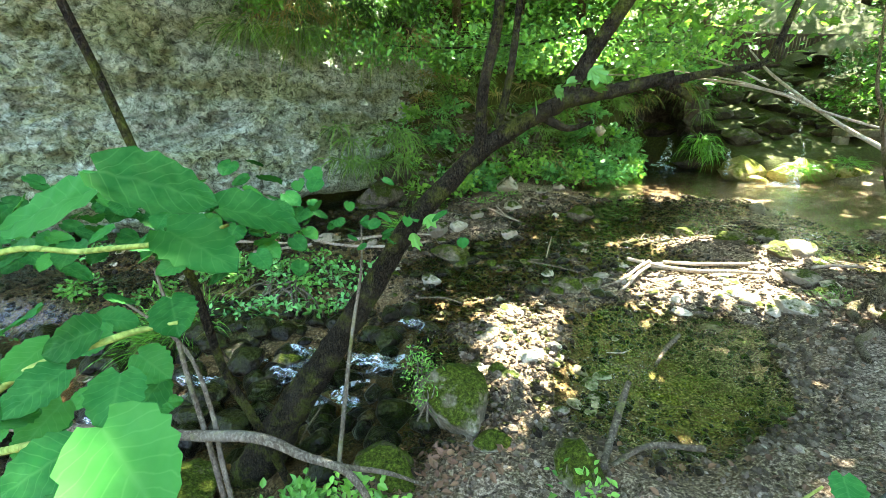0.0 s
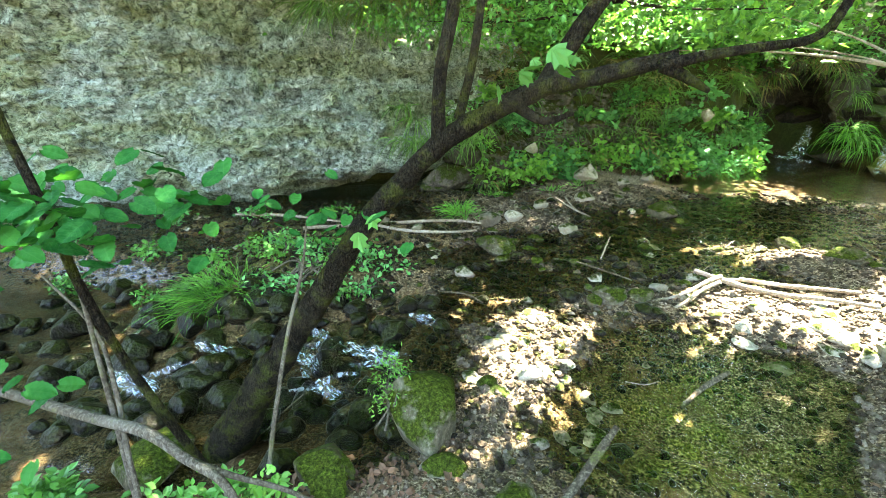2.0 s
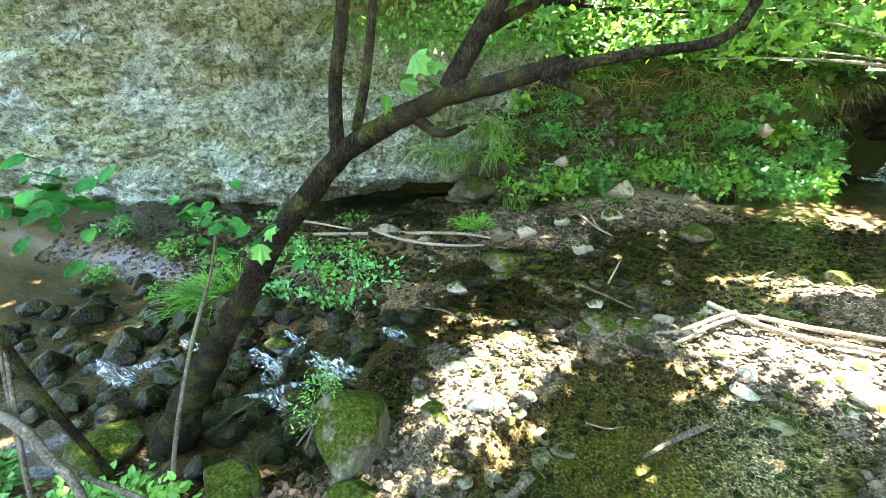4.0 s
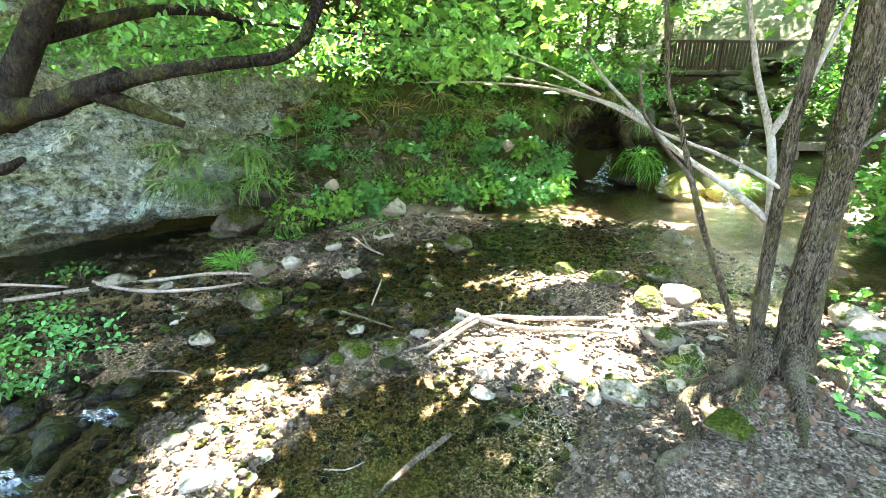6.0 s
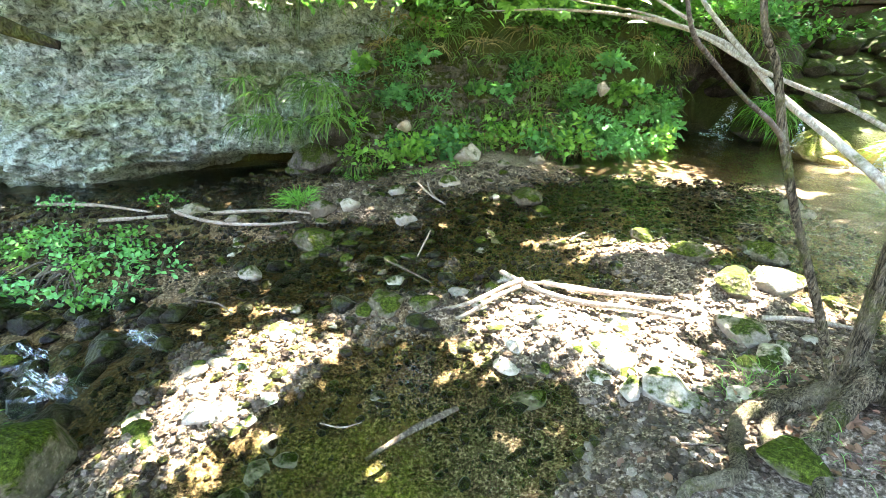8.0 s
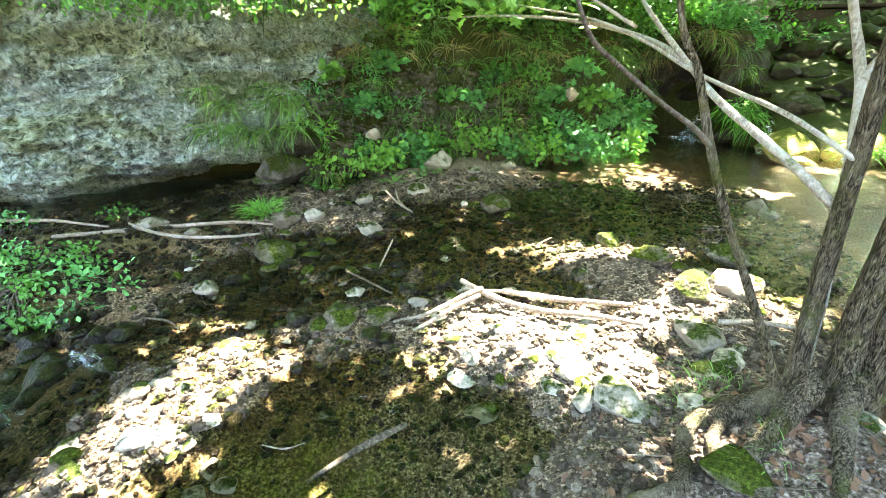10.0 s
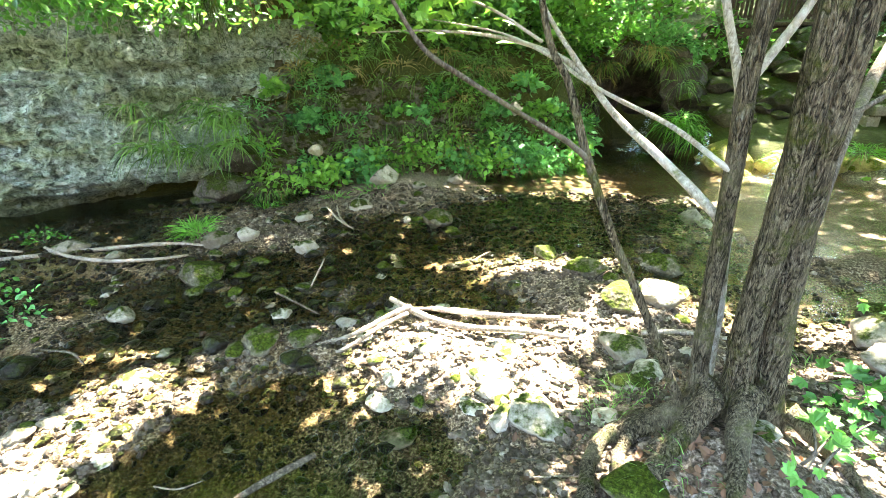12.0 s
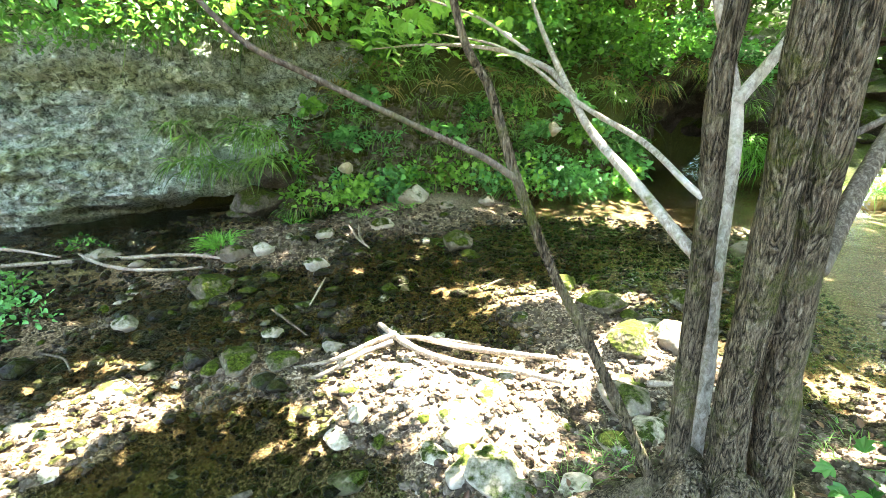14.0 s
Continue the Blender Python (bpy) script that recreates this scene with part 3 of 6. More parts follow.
def build_cliff():
    px = np.array([-16, -12, -9, -6.6, -5.0, -3.8, -2.8, -1.9, -1.2, -0.5, 0.2])
    py = np.array([3.6, 4.9, 5.9, 6.75, 7.05, 7.6, 8.05, 8.62, 9.35, 10.3, 11.3])
    c = spline(np.column_stack([px, py]), 620)
    t = unit(np.gradient(c, axis=0))
    nrm = np.column_stack([-t[:, 1], t[:, 0]])                       # into the rock
    zs = np.concatenate([np.linspace(-0.6, 0.5, 44)[:-1], np.linspace(0.5, 3.8, 190)[:-1], np.linspace(3.8, 9.0, 50)])
    inset = np.interp(zs, [-0.6, 0.0, 0.2, 0.42, 0.6, 1.3, 2.2, 2.75, 2.95, 3.1, 3.5, 5.0, 9.0], [1.0, 1.0, 0.8, 0.16, 0.0, 0.12, 0.38, 0.5, 0.5, 0.8, 0.75, 0.9, 1.9])
    S, Zg = np.meshgrid(np.arange(len(c)), zs, indexing="ij")
    cx, cy = c[:, 0][S], c[:, 1][S]
    deep = inset[None, :] * np.interp(cx, [-16, -6, -4.5, -3.6, -1.6], [0.5, 0.5, 0.6, 0.9, 1.25])
    deep = np.where(Zg < 0.6, deep * (0.35 + 0.9 * smooth(-4.2, -2.6, cx)), deep)
    n = 1.2 * fbm(cx * 0.7, cy * 0.7, Zg * 1.3, 4) + 1.0 * fbm(cx * 2.0, cy * 2.0, Zg * 3.4, 4) + 0.6 * np.abs(fbm(cx * 4, cy * 4, Zg * 6, 4)) + 0.34 * fbm(cx * 9, cy * 9, Zg * 11, 4) + 0.3 * np.abs(fbm(cx * 13, cy * 13, Zg * 15, 3))
    step = 0.16 * (np.abs(((Zg + 0.35 * fbm(cx * 0.6, cy * 0.6, 3, 2)) * 1.4) % 1 - 0.5) - 0.25)
    dep = deep + n * 0.62 + step * smooth(0.8, 1.6, Zg)
    P = np.stack([cx + nrm[:, 0][S] * dep, cy + nrm[:, 1][S] * dep, Zg], -1)
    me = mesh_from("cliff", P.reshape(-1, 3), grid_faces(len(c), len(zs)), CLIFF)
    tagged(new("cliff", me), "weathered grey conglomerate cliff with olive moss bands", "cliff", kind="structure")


def build_rock_bank():
    xs = np.linspace(-1.3, 5.4, 330)
    c = np.column_stack([xs, np.interp(xs, BACK_X, BACK_Y)])
    c[:, 1] = np.convolve(np.pad(c[:, 1], 12, mode="edge"), np.ones(25) / 25, mode="valid")
    zs = np.linspace(-0.4, 2.3, 130)
    S, Zg = np.meshgrid(np.arange(len(c)), zs, indexing="ij")
    cx, cy = c[:, 0][S], c[:, 1][S]
    dep = np.interp(zs, [-0.4, 0.1, 0.3, 0.9, 1.5, 1.9, 2.3], [0.15, 0.12, -0.05, 0.15, 0.55, 1.0, 1.7])[None] + 1.2 * fbm(cx * 1.3, cy * 1.3, Zg * 1.8, 4) + 0.8 * fbm(cx * 3.5, cy * 3.5, Zg * 6, 4) + 0.5 * np.abs(fbm(cx * 9, cy * 9, Zg * 12, 3))
    dep = dep + 0.35 * smooth(2.2, 3.4, cx)
    P = np.stack([cx - 0.35 * dep, cy + 0.9 * dep, Zg], -1)
    tagged(new("rock_bank", mesh_from("rock_bank", P.reshape(-1, 3), grid_faces(len(c), len(zs)), BANK_ROCK)), "mossy dark rock face at the foot of the bank", "rock face", kind="structure")


BANK_ROCK = rock_material("bank_rock", (0.012, 0.011, 0.007), (0.2, 0.195, 0.15), (0.7, 0.7, 0.63), 0.28, 2.2, 0.9, False, (0.035, 0.042, 0.008))
build_rock_bank()
build_ground()
build_water()
build_cliff()

# ---- trees by the water ----
def on_land(x, y):
    return float(land(x, y))


def limb(points, radii, seg=10, **kw):
    return tube(points, radii, seg, **kw)


def leaning_tree():
    tree = thing("leaning_tree", "mossy dark tree leaning low over the stream", "tree")
    trunk = part_of("trunk", limb_mesh("trunk", [limb([(-1.4, 2.62, -0.35), (-1.12, 2.6, 0.13), (-0.86, 2.62, 0.52), (-0.6, 2.66, 0.91), (-0.25, 2.76, 1.46), (0.02, 2.79, 1.77), (0.28, 2.79, 2.01), (0.68, 2.88, 2.22), (0.97, 2.83, 2.29), (1.27, 2.74, 2.37)],
                                                    [0.16, 0.12, 0.095, 0.078, 0.063, 0.058, 0.053, 0.047, 0.04, 0.032], 24, n=140, rough=0.14, freq=15)], BARK_MOSS), tree)
    spec = [([(1.2, 2.7, 2.33), (1.36, 2.69, 2.37), (1.55, 2.7, 2.4), (1.75, 2.76, 2.43), (1.84, 2.79, 2.5)], [0.03, 0.023, 0.02, 0.018, 0.015]),
            ([(0.2, 2.78, 1.98), (0.21, 2.79, 2.3), (0.29, 2.8, 2.75), (0.3, 2.8, 3.6), (0.4, 2.8, 4.6)], [0.04, 0.033, 0.03, 0.025, 0.012]),
            ([(0.3, 2.8, 2.08), (0.36, 2.83, 2.35), (0.4, 2.86, 2.7), (0.45, 2.9, 3.4)], [0.026, 0.022, 0.02, 0.01]),
            ([(0.7, 2.92, 2.22), (0.86, 2.95, 2.5), (1.15, 3.0, 2.95), (1.5, 3.1, 3.6), (1.8, 3.2, 4.4)], [0.052, 0.045, 0.038, 0.03, 0.012]),
            ([(1.2, 2.7, 2.33), (1.28, 2.71, 2.3), (1.36, 2.74, 2.26), (1.42, 2.78, 2.23)], [0.028, 0.024, 0.019, 0.011]),
            ([(1.82, 2.78, 2.47), (1.87, 2.8, 2.58), (1.95, 2.85, 2.75), (2.2, 3.0, 3.3)], [0.019, 0.018, 0.016, 0.008]),
            ([(0.86, 2.95, 2.5), (1.0, 3.5, 2.68), (1.1, 4.1, 2.74), (0.8, 4.8, 2.72), (0.1, 5.3, 2.72), (-0.6, 5.5, 2.76)], [0.03, 0.024, 0.018, 0.014, 0.01, 0.005]),
            ([(1.05, 3.9, 2.72), (1.6, 4.5, 2.72), (2.3, 4.9, 2.74)], [0.014, 0.01, 0.005]),
            ([(0.55, 2.88, 2.16), (0.72, 2.84, 2.08), (0.86, 2.8, 2.12)], [0.03, 0.022, 0.01])]
    for pts, rad in spec:
        part_of("branch", limb_mesh("branch", [limb(pts, rad, 10, rough=0.07, freq=15)], BARK_MOSS), tree)
    tips = np.array([(0.5, 2.8, 3.9), (1.6, 3.2, 4.2), (2.7, 3.2, 3.6), (3.2, 3.4, 3.3), (0.2, 2.9, 4.6), (1.2, 3.6, 4.8)])
    pos = np.vstack([t + rng.normal(0, [0.6, 0.6, 0.35], (170, 3)) for t in tips])
    pos = pos[pos[:, 2] > 3.2]
    part_of("crown", leaves("crown", pos, unit(rng.normal(0, 1, pos.shape)), 0.11, LEAF_MID, LOBED), tree, "green lobed leaves")
    low = np.array([(0.72, 2.6, 2.33), (0.78, 2.62, 2.3), (0.66, 2.66, 2.36), (0.84, 2.58, 2.37), (0.74, 2.55, 2.4), (0.6, 2.7, 2.3), (0.5, 2.75, 2.25), (-0.2, 2.6, 1.5), (-0.3, 2.55, 1.62), (-0.12, 2.6, 1.6)])
    for p in low:
        part_of("leaf", leaves("leaf", p[None], np.array([[0.2, -0.3, -0.2]]), 0.1, LEAF_MID, LOBED), tree, "young lobed leaf")
    low = np.vstack([np.array(t) + rng.normal(0, [0.42, 0.45, 0.12], (520, 3)) for t in ((1.1, 4.1, 2.72), (1.7, 4.6, 2.68), (2.3, 4.9, 2.72), (0.7, 4.6, 2.8), (0.9, 5.1, 2.64), (0.1, 5.3, 2.66), (-0.6, 5.5, 2.72))])
    low = low[low[:, 2] > 2.46]
    part_of("crown", leaves("crown", low, unit(rng.normal(0, 1, low.shape) * [1, 1, 0.3]), 0.05, LEAF_MID, OVAL, 1.4, 0.3), tree, "small sunlit leaves")


def multi_stem_tree():
    tree = thing("multi_stem_tree", "three-stemmed tree with ridged brown bark on the bank", "tree")
    g = on_land(4.5, 4.0)
    stems = [("main_stem", [(4.66, 4.06, g - 0.2), (4.58, 4.03, 0.6), (4.53, 4.0, 1.07), (4.52, 3.97, 1.41), (4.5, 3.93, 1.83), (4.48, 3.9, 2.12), (4.46, 3.88, 2.37), (4.45, 3.9, 3.4), (4.6, 4.1, 6.2)], [0.11, 0.076, 0.063, 0.059, 0.055, 0.053, 0.051, 0.047, 0.034], BARK_RIDGED),
             ("twin_stem", [(4.84, 4.14, g - 0.2), (4.76, 4.1, 0.62), (4.7, 4.07, 1.04), (4.66, 4.04, 1.39), (4.63, 4.0, 1.77), (4.6, 3.96, 2.11), (4.6, 3.94, 2.37), (4.66, 4.0, 3.4), (5.0, 4.2, 6.0)], [0.11, 0.084, 0.072, 0.066, 0.06, 0.056, 0.053, 0.048, 0.034], BARK_RIDGED),
             ("side_stem", [(4.46, 4.1, g - 0.2), (4.41, 4.09, 0.62), (4.39, 4.12, 1.26), (4.36, 4.1, 1.76), (4.32, 4.06, 2.15), (4.33, 4.06, 2.4), (4.36, 4.0, 3.4), (4.45, 4.0, 5.2)], [0.075, 0.05, 0.042, 0.039, 0.037, 0.035, 0.032, 0.022], BARK_RIDGED),
             ("pale_stem", [(4.52, 4.18, g - 0.1), (4.51, 4.22, 0.67), (4.51, 4.26, 1.04), (4.49, 4.29, 1.35), (4.5, 4.38, 1.71), (4.51, 4.48, 2.0), (4.48, 4.55, 2.2), (4.38, 4.62, 2.55), (4.2, 4.7, 3.3)], [0.038, 0.032, 0.029, 0.028, 0.027, 0.027, 0.024, 0.018, 0.01], BARK_PALE),
             ("curved_stem", [(4.4, 4.08, g - 0.12), (4.31, 4.04, 0.59), (4.13, 4.0, 0.97), (3.97, 3.98, 1.29), (3.85, 3.96, 1.52), (3.71, 3.95, 1.85), (3.61, 3.96, 2.14), (3.49, 3.95, 2.41), (3.35, 3.95, 3.3)], [0.045, 0.028, 0.022, 0.019, 0.018, 0.018, 0.015, 0.013, 0.008], BARK_RIDGED)]
    for name, pts, rad, mat in stems:
        part_of(name, limb_mesh(name, [limb(pts, rad, 28, n=140, rough=0.09, freq=12)], mat), tree)
    spec = [([(4.48, 4.28, 1.42), (4.33, 4.16, 1.58), (4.15, 4.4, 1.77), (3.97, 4.7, 1.95), (3.85, 5.0, 2.14), (3.67, 5.5, 2.47), (3.55, 5.8, 2.75)], [0.022, 0.023, 0.022, 0.02, 0.018, 0.015, 0.008], BARK_PALE),
            ([(4.4, 4.12, 1.74), (4.3, 4.1, 1.81), (4.17, 4.4, 1.93), (3.98, 4.7, 2.03), (3.83, 4.95, 2.12), (3.62, 5.25, 2.27), (3.3, 5.75, 2.43), (2.6, 6.5, 2.6)], [0.013, 0.013, 0.0125, 0.012, 0.011, 0.01, 0.008, 0.004], BARK_PALE),
            ([(3.88, 4.95, 2.1), (3.7, 5.3, 2.26), (3.3, 5.8, 2.4), (2.7, 6.3, 2.48), (2.0, 6.8, 2.5)], [0.02, 0.018, 0.014, 0.01, 0.005], BARK_PALE),
            ([(3.71, 3.95, 1.85), (3.6, 3.86, 1.94), (3.44, 3.72, 2.04), (3.22, 3.48, 2.19), (3.12, 3.36, 2.27), (3.04, 3.24, 2.42)], [0.014, 0.011, 0.009, 0.008, 0.007, 0.005], BARK_TWIG),
            ([(4.5, 4.5, 2.08), (4.62, 4.54, 2.25), (4.76, 4.56, 2.5), (4.95, 4.6, 3.0)], [0.026, 0.023, 0.02, 0.01], BARK_PALE),
            ([(4.72, 4.08, 1.55), (4.95, 4.4, 1.85), (5.3, 4.8, 2.25), (5.8, 5.2, 3.0)], [0.034, 0.032, 0.03, 0.018], BARK_TWIG),
            ([(3.6, 5.4, 2.35), (3.2, 5.7, 2.6), (2.5, 6.0, 2.85)], [0.012, 0.009, 0.004], BARK_PALE),
            ([(4.68, 4.02, 2.0), (5.1, 4.2, 2.2), (5.6, 4.4, 2.4), (6.1, 4.6, 2.5)], [0.011, 0.009, 0.007, 0.004], BARK_TWIG)]
    for pts, rad, mat in spec:
        part_of("branch", limb_mesh("branch", [limb(pts, rad, 10, rough=0.06, freq=15)], mat), tree)
    for pts, rad in [([(4.5, 4.05), (4.3, 4.06), (4.12, 4.06), (3.97, 4.05), (3.86, 3.85), (3.79, 3.6), (3.66, 3.5), (3.52, 3.44), (3.42, 3.2)], [0.13, 0.1, 0.08, 0.065, 0.06, 0.056, 0.05, 0.045, 0.03]),
                     ([(4.45, 3.98), (4.25, 3.85), (4.12, 3.72), (4.1, 3.56), (4.08, 3.46)], [0.11, 0.075, 0.06, 0.05, 0.02]),
                     ([(4.6, 3.98), (4.5, 3.8), (4.44, 3.62), (4.35, 3.45)], [0.13, 0.08, 0.055, 0.02]),
                     ([(4.1, 4.05), (4.02, 3.9), (3.98, 3.75), (3.97, 3.62)], [0.055, 0.045, 0.036, 0.014]),
                     ([(4.4, 4.1), (4.2, 4.3), (3.95, 4.4)], [0.06, 0.04, 0.02]),
                     ([(4.6, 3.44), (4.72, 3.34), (4.68, 3.2)], [0.03, 0.034, 0.016]),
                     ([(4.85, 4.05), (5.0, 3.85), (5.02, 3.6)], [0.09, 0.05, 0.02])]:
        rad = [0.66 * r for r in rad]
        pts = [(x, y, on_land(x, y) + (0.9 if i else 2.4) * r) for i, ((x, y), r) in enumerate(zip(pts, rad))]
        part_of("root", limb_mesh("root", [limb(pts, rad, 16, rough=0.24, freq=18)], BARK_RIDGED), tree, "gnarled exposed root")
    tips = np.array([(2.4, 6.7, 2.95), (2.9, 5.6, 2.85), (3.4, 5.7, 3.4), (3.3, 4.0, 3.5), (4.7, 5.6, 3.4), (6.2, 5.4, 3.4), (5.2, 4.4, 5.0), (4.6, 4.1, 4.6), (2.2, 7.2, 2.8), (5.9, 4.9, 3.1)])
    pos = np.vstack([t + rng.normal(0, [0.55, 0.55, 0.22], (95, 3)) for t in tips])
    pos = pos[(pos[:, 2] > 2.35) & (pos[:, 1] > 3.6)]
    part_of("crown", leaves("crown", pos, unit(rng.normal(0, 1, pos.shape) * [1, 1, 0.3]), 0.13, LEAF_BRIGHT, LOBED, 1.3, 0.25), tree, "fresh green lobed leaves")


leaning_tree()
multi_stem_tree()

# ---- rocks ----
def rock_mesh(name, seed, mat, detail=3, flat=0.7, rough=1.0):
    """A weathered stone of about one metre across, resting a little below z = 0."""
    bm = bmesh.new()
    bmesh.ops.create_icosphere(bm, subdivisions=detail, radius=0.5)
    p = np.array([v.co[:] for v in bm.verts])
    d = unit(p)
    o = seed * 3.7
    r = 1 + rough * (0.75 * fbm(d[:, 0] * 1.3 + o, d[:, 1] * 1.3 - o, d[:, 2] * 1.3 + 2 * o, 2) + 0.5 * fbm(d[:, 0] * 3 + o, d[:, 1] * 3, d[:, 2] * 3 - o, 3))
    cut = np.array([unit(np.array([math.sin(seed * 5.1 + k * 2.1), math.cos(seed * 3.3 + k * 1.7), 0.9 * math.sin(seed + k * 2.6)])) for k in range(9)])
    q = p * r[:, None]
    for c in cut:
        over = np.clip(q @ c - 0.36, 0, None)
        q = q - c[None] * (over * 0.93)[:, None]
    q[:, 2] *= flat
    for v, co in zip(bm.verts, q):
        v.co = co
    me = bpy.data.meshes.new(name)
    bm.to_mesh(me)
    bm.free()
    for f in me.polygons:
        f.use_smooth = True
    me.materials.append(mat)
    return me


SMALL_SHAPES, ROCK_SHAPES = ({m.name: [rock_mesh("stone", i + 0.37 * k, m, fine, 0.62 + 0.08 * (i % 3)) for i in range(6)] for k, m in enumerate((ROCK_MOSSY, ROCK_PALE, ROCK_WET, ROCK_TUFA, ROCK_DARK))} for fine in (3, 4))
STONE_COUNT = [0]


def stone(x, y, w, mat, label, category="rock", group="", tall=1.0, z=None, name="rock", turn=None):
    i = STONE_COUNT[0] = STONE_COUNT[0] + 1
    ob = thing(name, label, category, group, "", (ROCK_SHAPES if w > 0.32 else SMALL_SHAPES)[mat.name][i % 6])
    zz = on_land(x, y) if z is None else z
    ob.matrix_world = pose(x, y, zz + 0.16 * w * tall, 7 * math.sin(i), 7 * math.cos(2.3 * i), 57 * i if turn is None else turn) @ Matrix.Diagonal((w, w * 0.8, w * tall, 1))
    return ob


for x, y, w in [(4.43, 5.75, 0.42), (5.16, 6.95, 0.5), (4.3, 6.55, 0.48), (4.52, 6.4, 0.22), (3.93, 7.15, 0.34), (0.11, 6.28, 0.62), (0.25, 5.95, 0.27), (2.5, 8.15, 0.55), (2.75, 7.85, 0.35), (-1.56, 3.95, 0.3), (-3.1, 5.6, 0.4),
                (1.45, 5.02, 0.42), (1.78, 5.12, 0.3), (1.3, 4.9, 0.24)]:
    stone(x, y, w, ROCK_MOSSY, "moss-covered stone lying in the shallow stream", "rock", "mossy stream stones", 0.75)
for x, y, w in [(4.36, 5.2, 0.46), (4.85, 5.95, 0.52), (6.14, 8.7, 0.42), (6.2, 8.4, 0.25), (1.3, 8.43, 0.36), (0.62, 8.03, 0.3), (-0.09, 7.0, 0.46), (0.25, 7.1, 0.32), (1.4, 9.7, 0.6), (2.57, 10.1, 0.36), (2.03, 9.42, 0.25),
                (-1.02, 6.42, 0.2), (1.05, 7.02, 0.36), (-0.16, 5.42, 0.3)]:
    stone(x, y, w, ROCK_PALE, "pale limestone rock with lichen among the gravel", "rock", "pale stream rocks", 0.8)
for x, y, w in [(4.47, 4.87, 0.3), (3.43, 4.32, 0.24), (1.36, 3.45, 0.17), (-1.7, 6.53, 0.4), (1.35, 6.21, 0.27), (3.63, 4.3, 0.46), (3.37, 4.61, 0.28), (2.86, 5.07, 0.26), (4.3, 4.75, 0.3), (6.02, 4.8, 0.5), (4.67, 6.2, 0.36), (2.25, 5.27, 0.2),
                (0.4, 3.89, 0.2), (0.48, 4.05, 0.18), (0.66, 4.04, 0.16), (0.52, 3.75, 0.14), (2.23, 6.89, 0.25), (1.0, 3.0, 0.16), (0.85, 2.85, 0.14), (1.1, 2.9, 0.12)]:
    stone(x, y, w, ROCK_PALE, "bleached flat stone bedded in sunlit gravel", "stone", "gravel bar stones", 0.55)
for x, y, w in [(-3.0, 3.4, 0.5), (-3.6, 3.0, 0.45), (-2.6, 2.6, 0.4), (-4.2, 3.8, 0.5), (-3.3, 4.0, 0.4), (-4.6, 3.1, 0.5), (-1.03, 3.2, 0.36), (-1.75, 3.67, 0.32), (-0.72, 4.24, 0.32), (-0.57, 4.55, 0.28), (-1.15, 4.46, 0.34), (-1.02, 3.78, 0.27), (-0.62, 3.42, 0.24), (-0.48, 3.3, 0.24), (-1.55, 3.29, 0.33), (-0.36, 4.58, 0.28), (-2.1, 3.4, 0.4),
                (-2.3, 4.1, 0.4), (-0.95, 2.75, 0.3), (-0.5, 2.7, 0.26), (-2.0, 2.9, 0.35), (-1.7, 4.3, 0.35)]:
    stone(x, y, w, ROCK_WET, "dark wet rock in the tumbling rapids", "rock", "rapids rocks", 0.9)
stone(0.06, 2.92, 0.7, ROCK_MOSSY, "big moss-grown boulder at the edge of the rapids", "boulder", tall=1.2, name="boulder")
stone(-0.38, 2.3, 0.5, ROCK_MOSSY, "low dark mossy boulder on the near bank", "boulder", tall=0.7, name="boulder")
stone(0.3, 2.5, 0.3, ROCK_MOSSY, "small mossy boulder beside dry leaves", "boulder", tall=0.8, name="boulder")
stone(0.78, 2.15, 0.38, ROCK_MOSSY, "rounded mossy stump-like stone on the path edge", "boulder", tall=0.95, name="boulder")
stone(-1.75, 2.35, 0.7, ROCK_MOSSY, "low boulder with a bright yellow-green moss cap", "boulder", tall=0.6, name="boulder")
stone(4.05, 3.66, 0.36, ROCK_MOSSY, "mossy stone gripped by tree roots", "boulder", tall=0.55, name="boulder")
stone(6.7, 5.95, 0.42, ROCK_DARK, "dark rough rock at the edge of the pool", "rock", tall=0.9)
stone(6.2, 5.25, 0.5, ROCK_PALE, "rugged pale lump of rock on the gravel", "rock", tall=0.8)
stone(0.35, 9.35, 0.26, ROCK_PALE, "pale stone block stuck in the mossy bank", "stone", tall=1.2, z=0.85)
stone(3.62, 10.85, 0.3, ROCK_PALE, "round pale stone in the grassy bank", "stone", tall=1.1, z=1.38)

def rock_arch():
    """A hollow of dark rock behind the waterfall, open to the pool."""
    a = np.linspace(-0.25, math.pi + 0.25, 60)
    rings = [(2.1, 2.6, 16.9), (1.95, 2.6, 15.2), (1.55, 2.4, 14.05), (1.25, 2.15, 13.75), (1.1, 2.0, 13.8), (1.1, 1.95, 14.4), (1.0, 1.7, 15.4), (0.6, 1.1, 15.8), (0.02, 0.3, 16.0)]
    q = spline(np.array(rings), 64)
    A, K = np.meshgrid(a, np.arange(len(q)), indexing="ij")
    X, Y, Z = 6.38 + (q[K, 2] - 13.8) * 0.3 + q[K, 0] * np.cos(A), q[K, 2], 0.12 + q[K, 1] * np.sin(A)
    n = (0.9 * fbm(X * 1.3, Y * 1.3, Z * 1.3, 3) + 0.7 * fbm(X * 3.5, Y * 3.5, Z * 3.5, 4)) * np.minimum(1, q[K, 0])
    P = np.stack([X + n * np.cos(A), Y - 0.5 * n, Z + n * np.sin(A)], -1)
    thing("rock_arch", "dark rock hollow behind the small waterfall", "rock", "", "", mesh_from("rock_arch", P.reshape(-1, 3), grid_faces(len(a), len(q)), ROCK_DARK))


rock_arch()
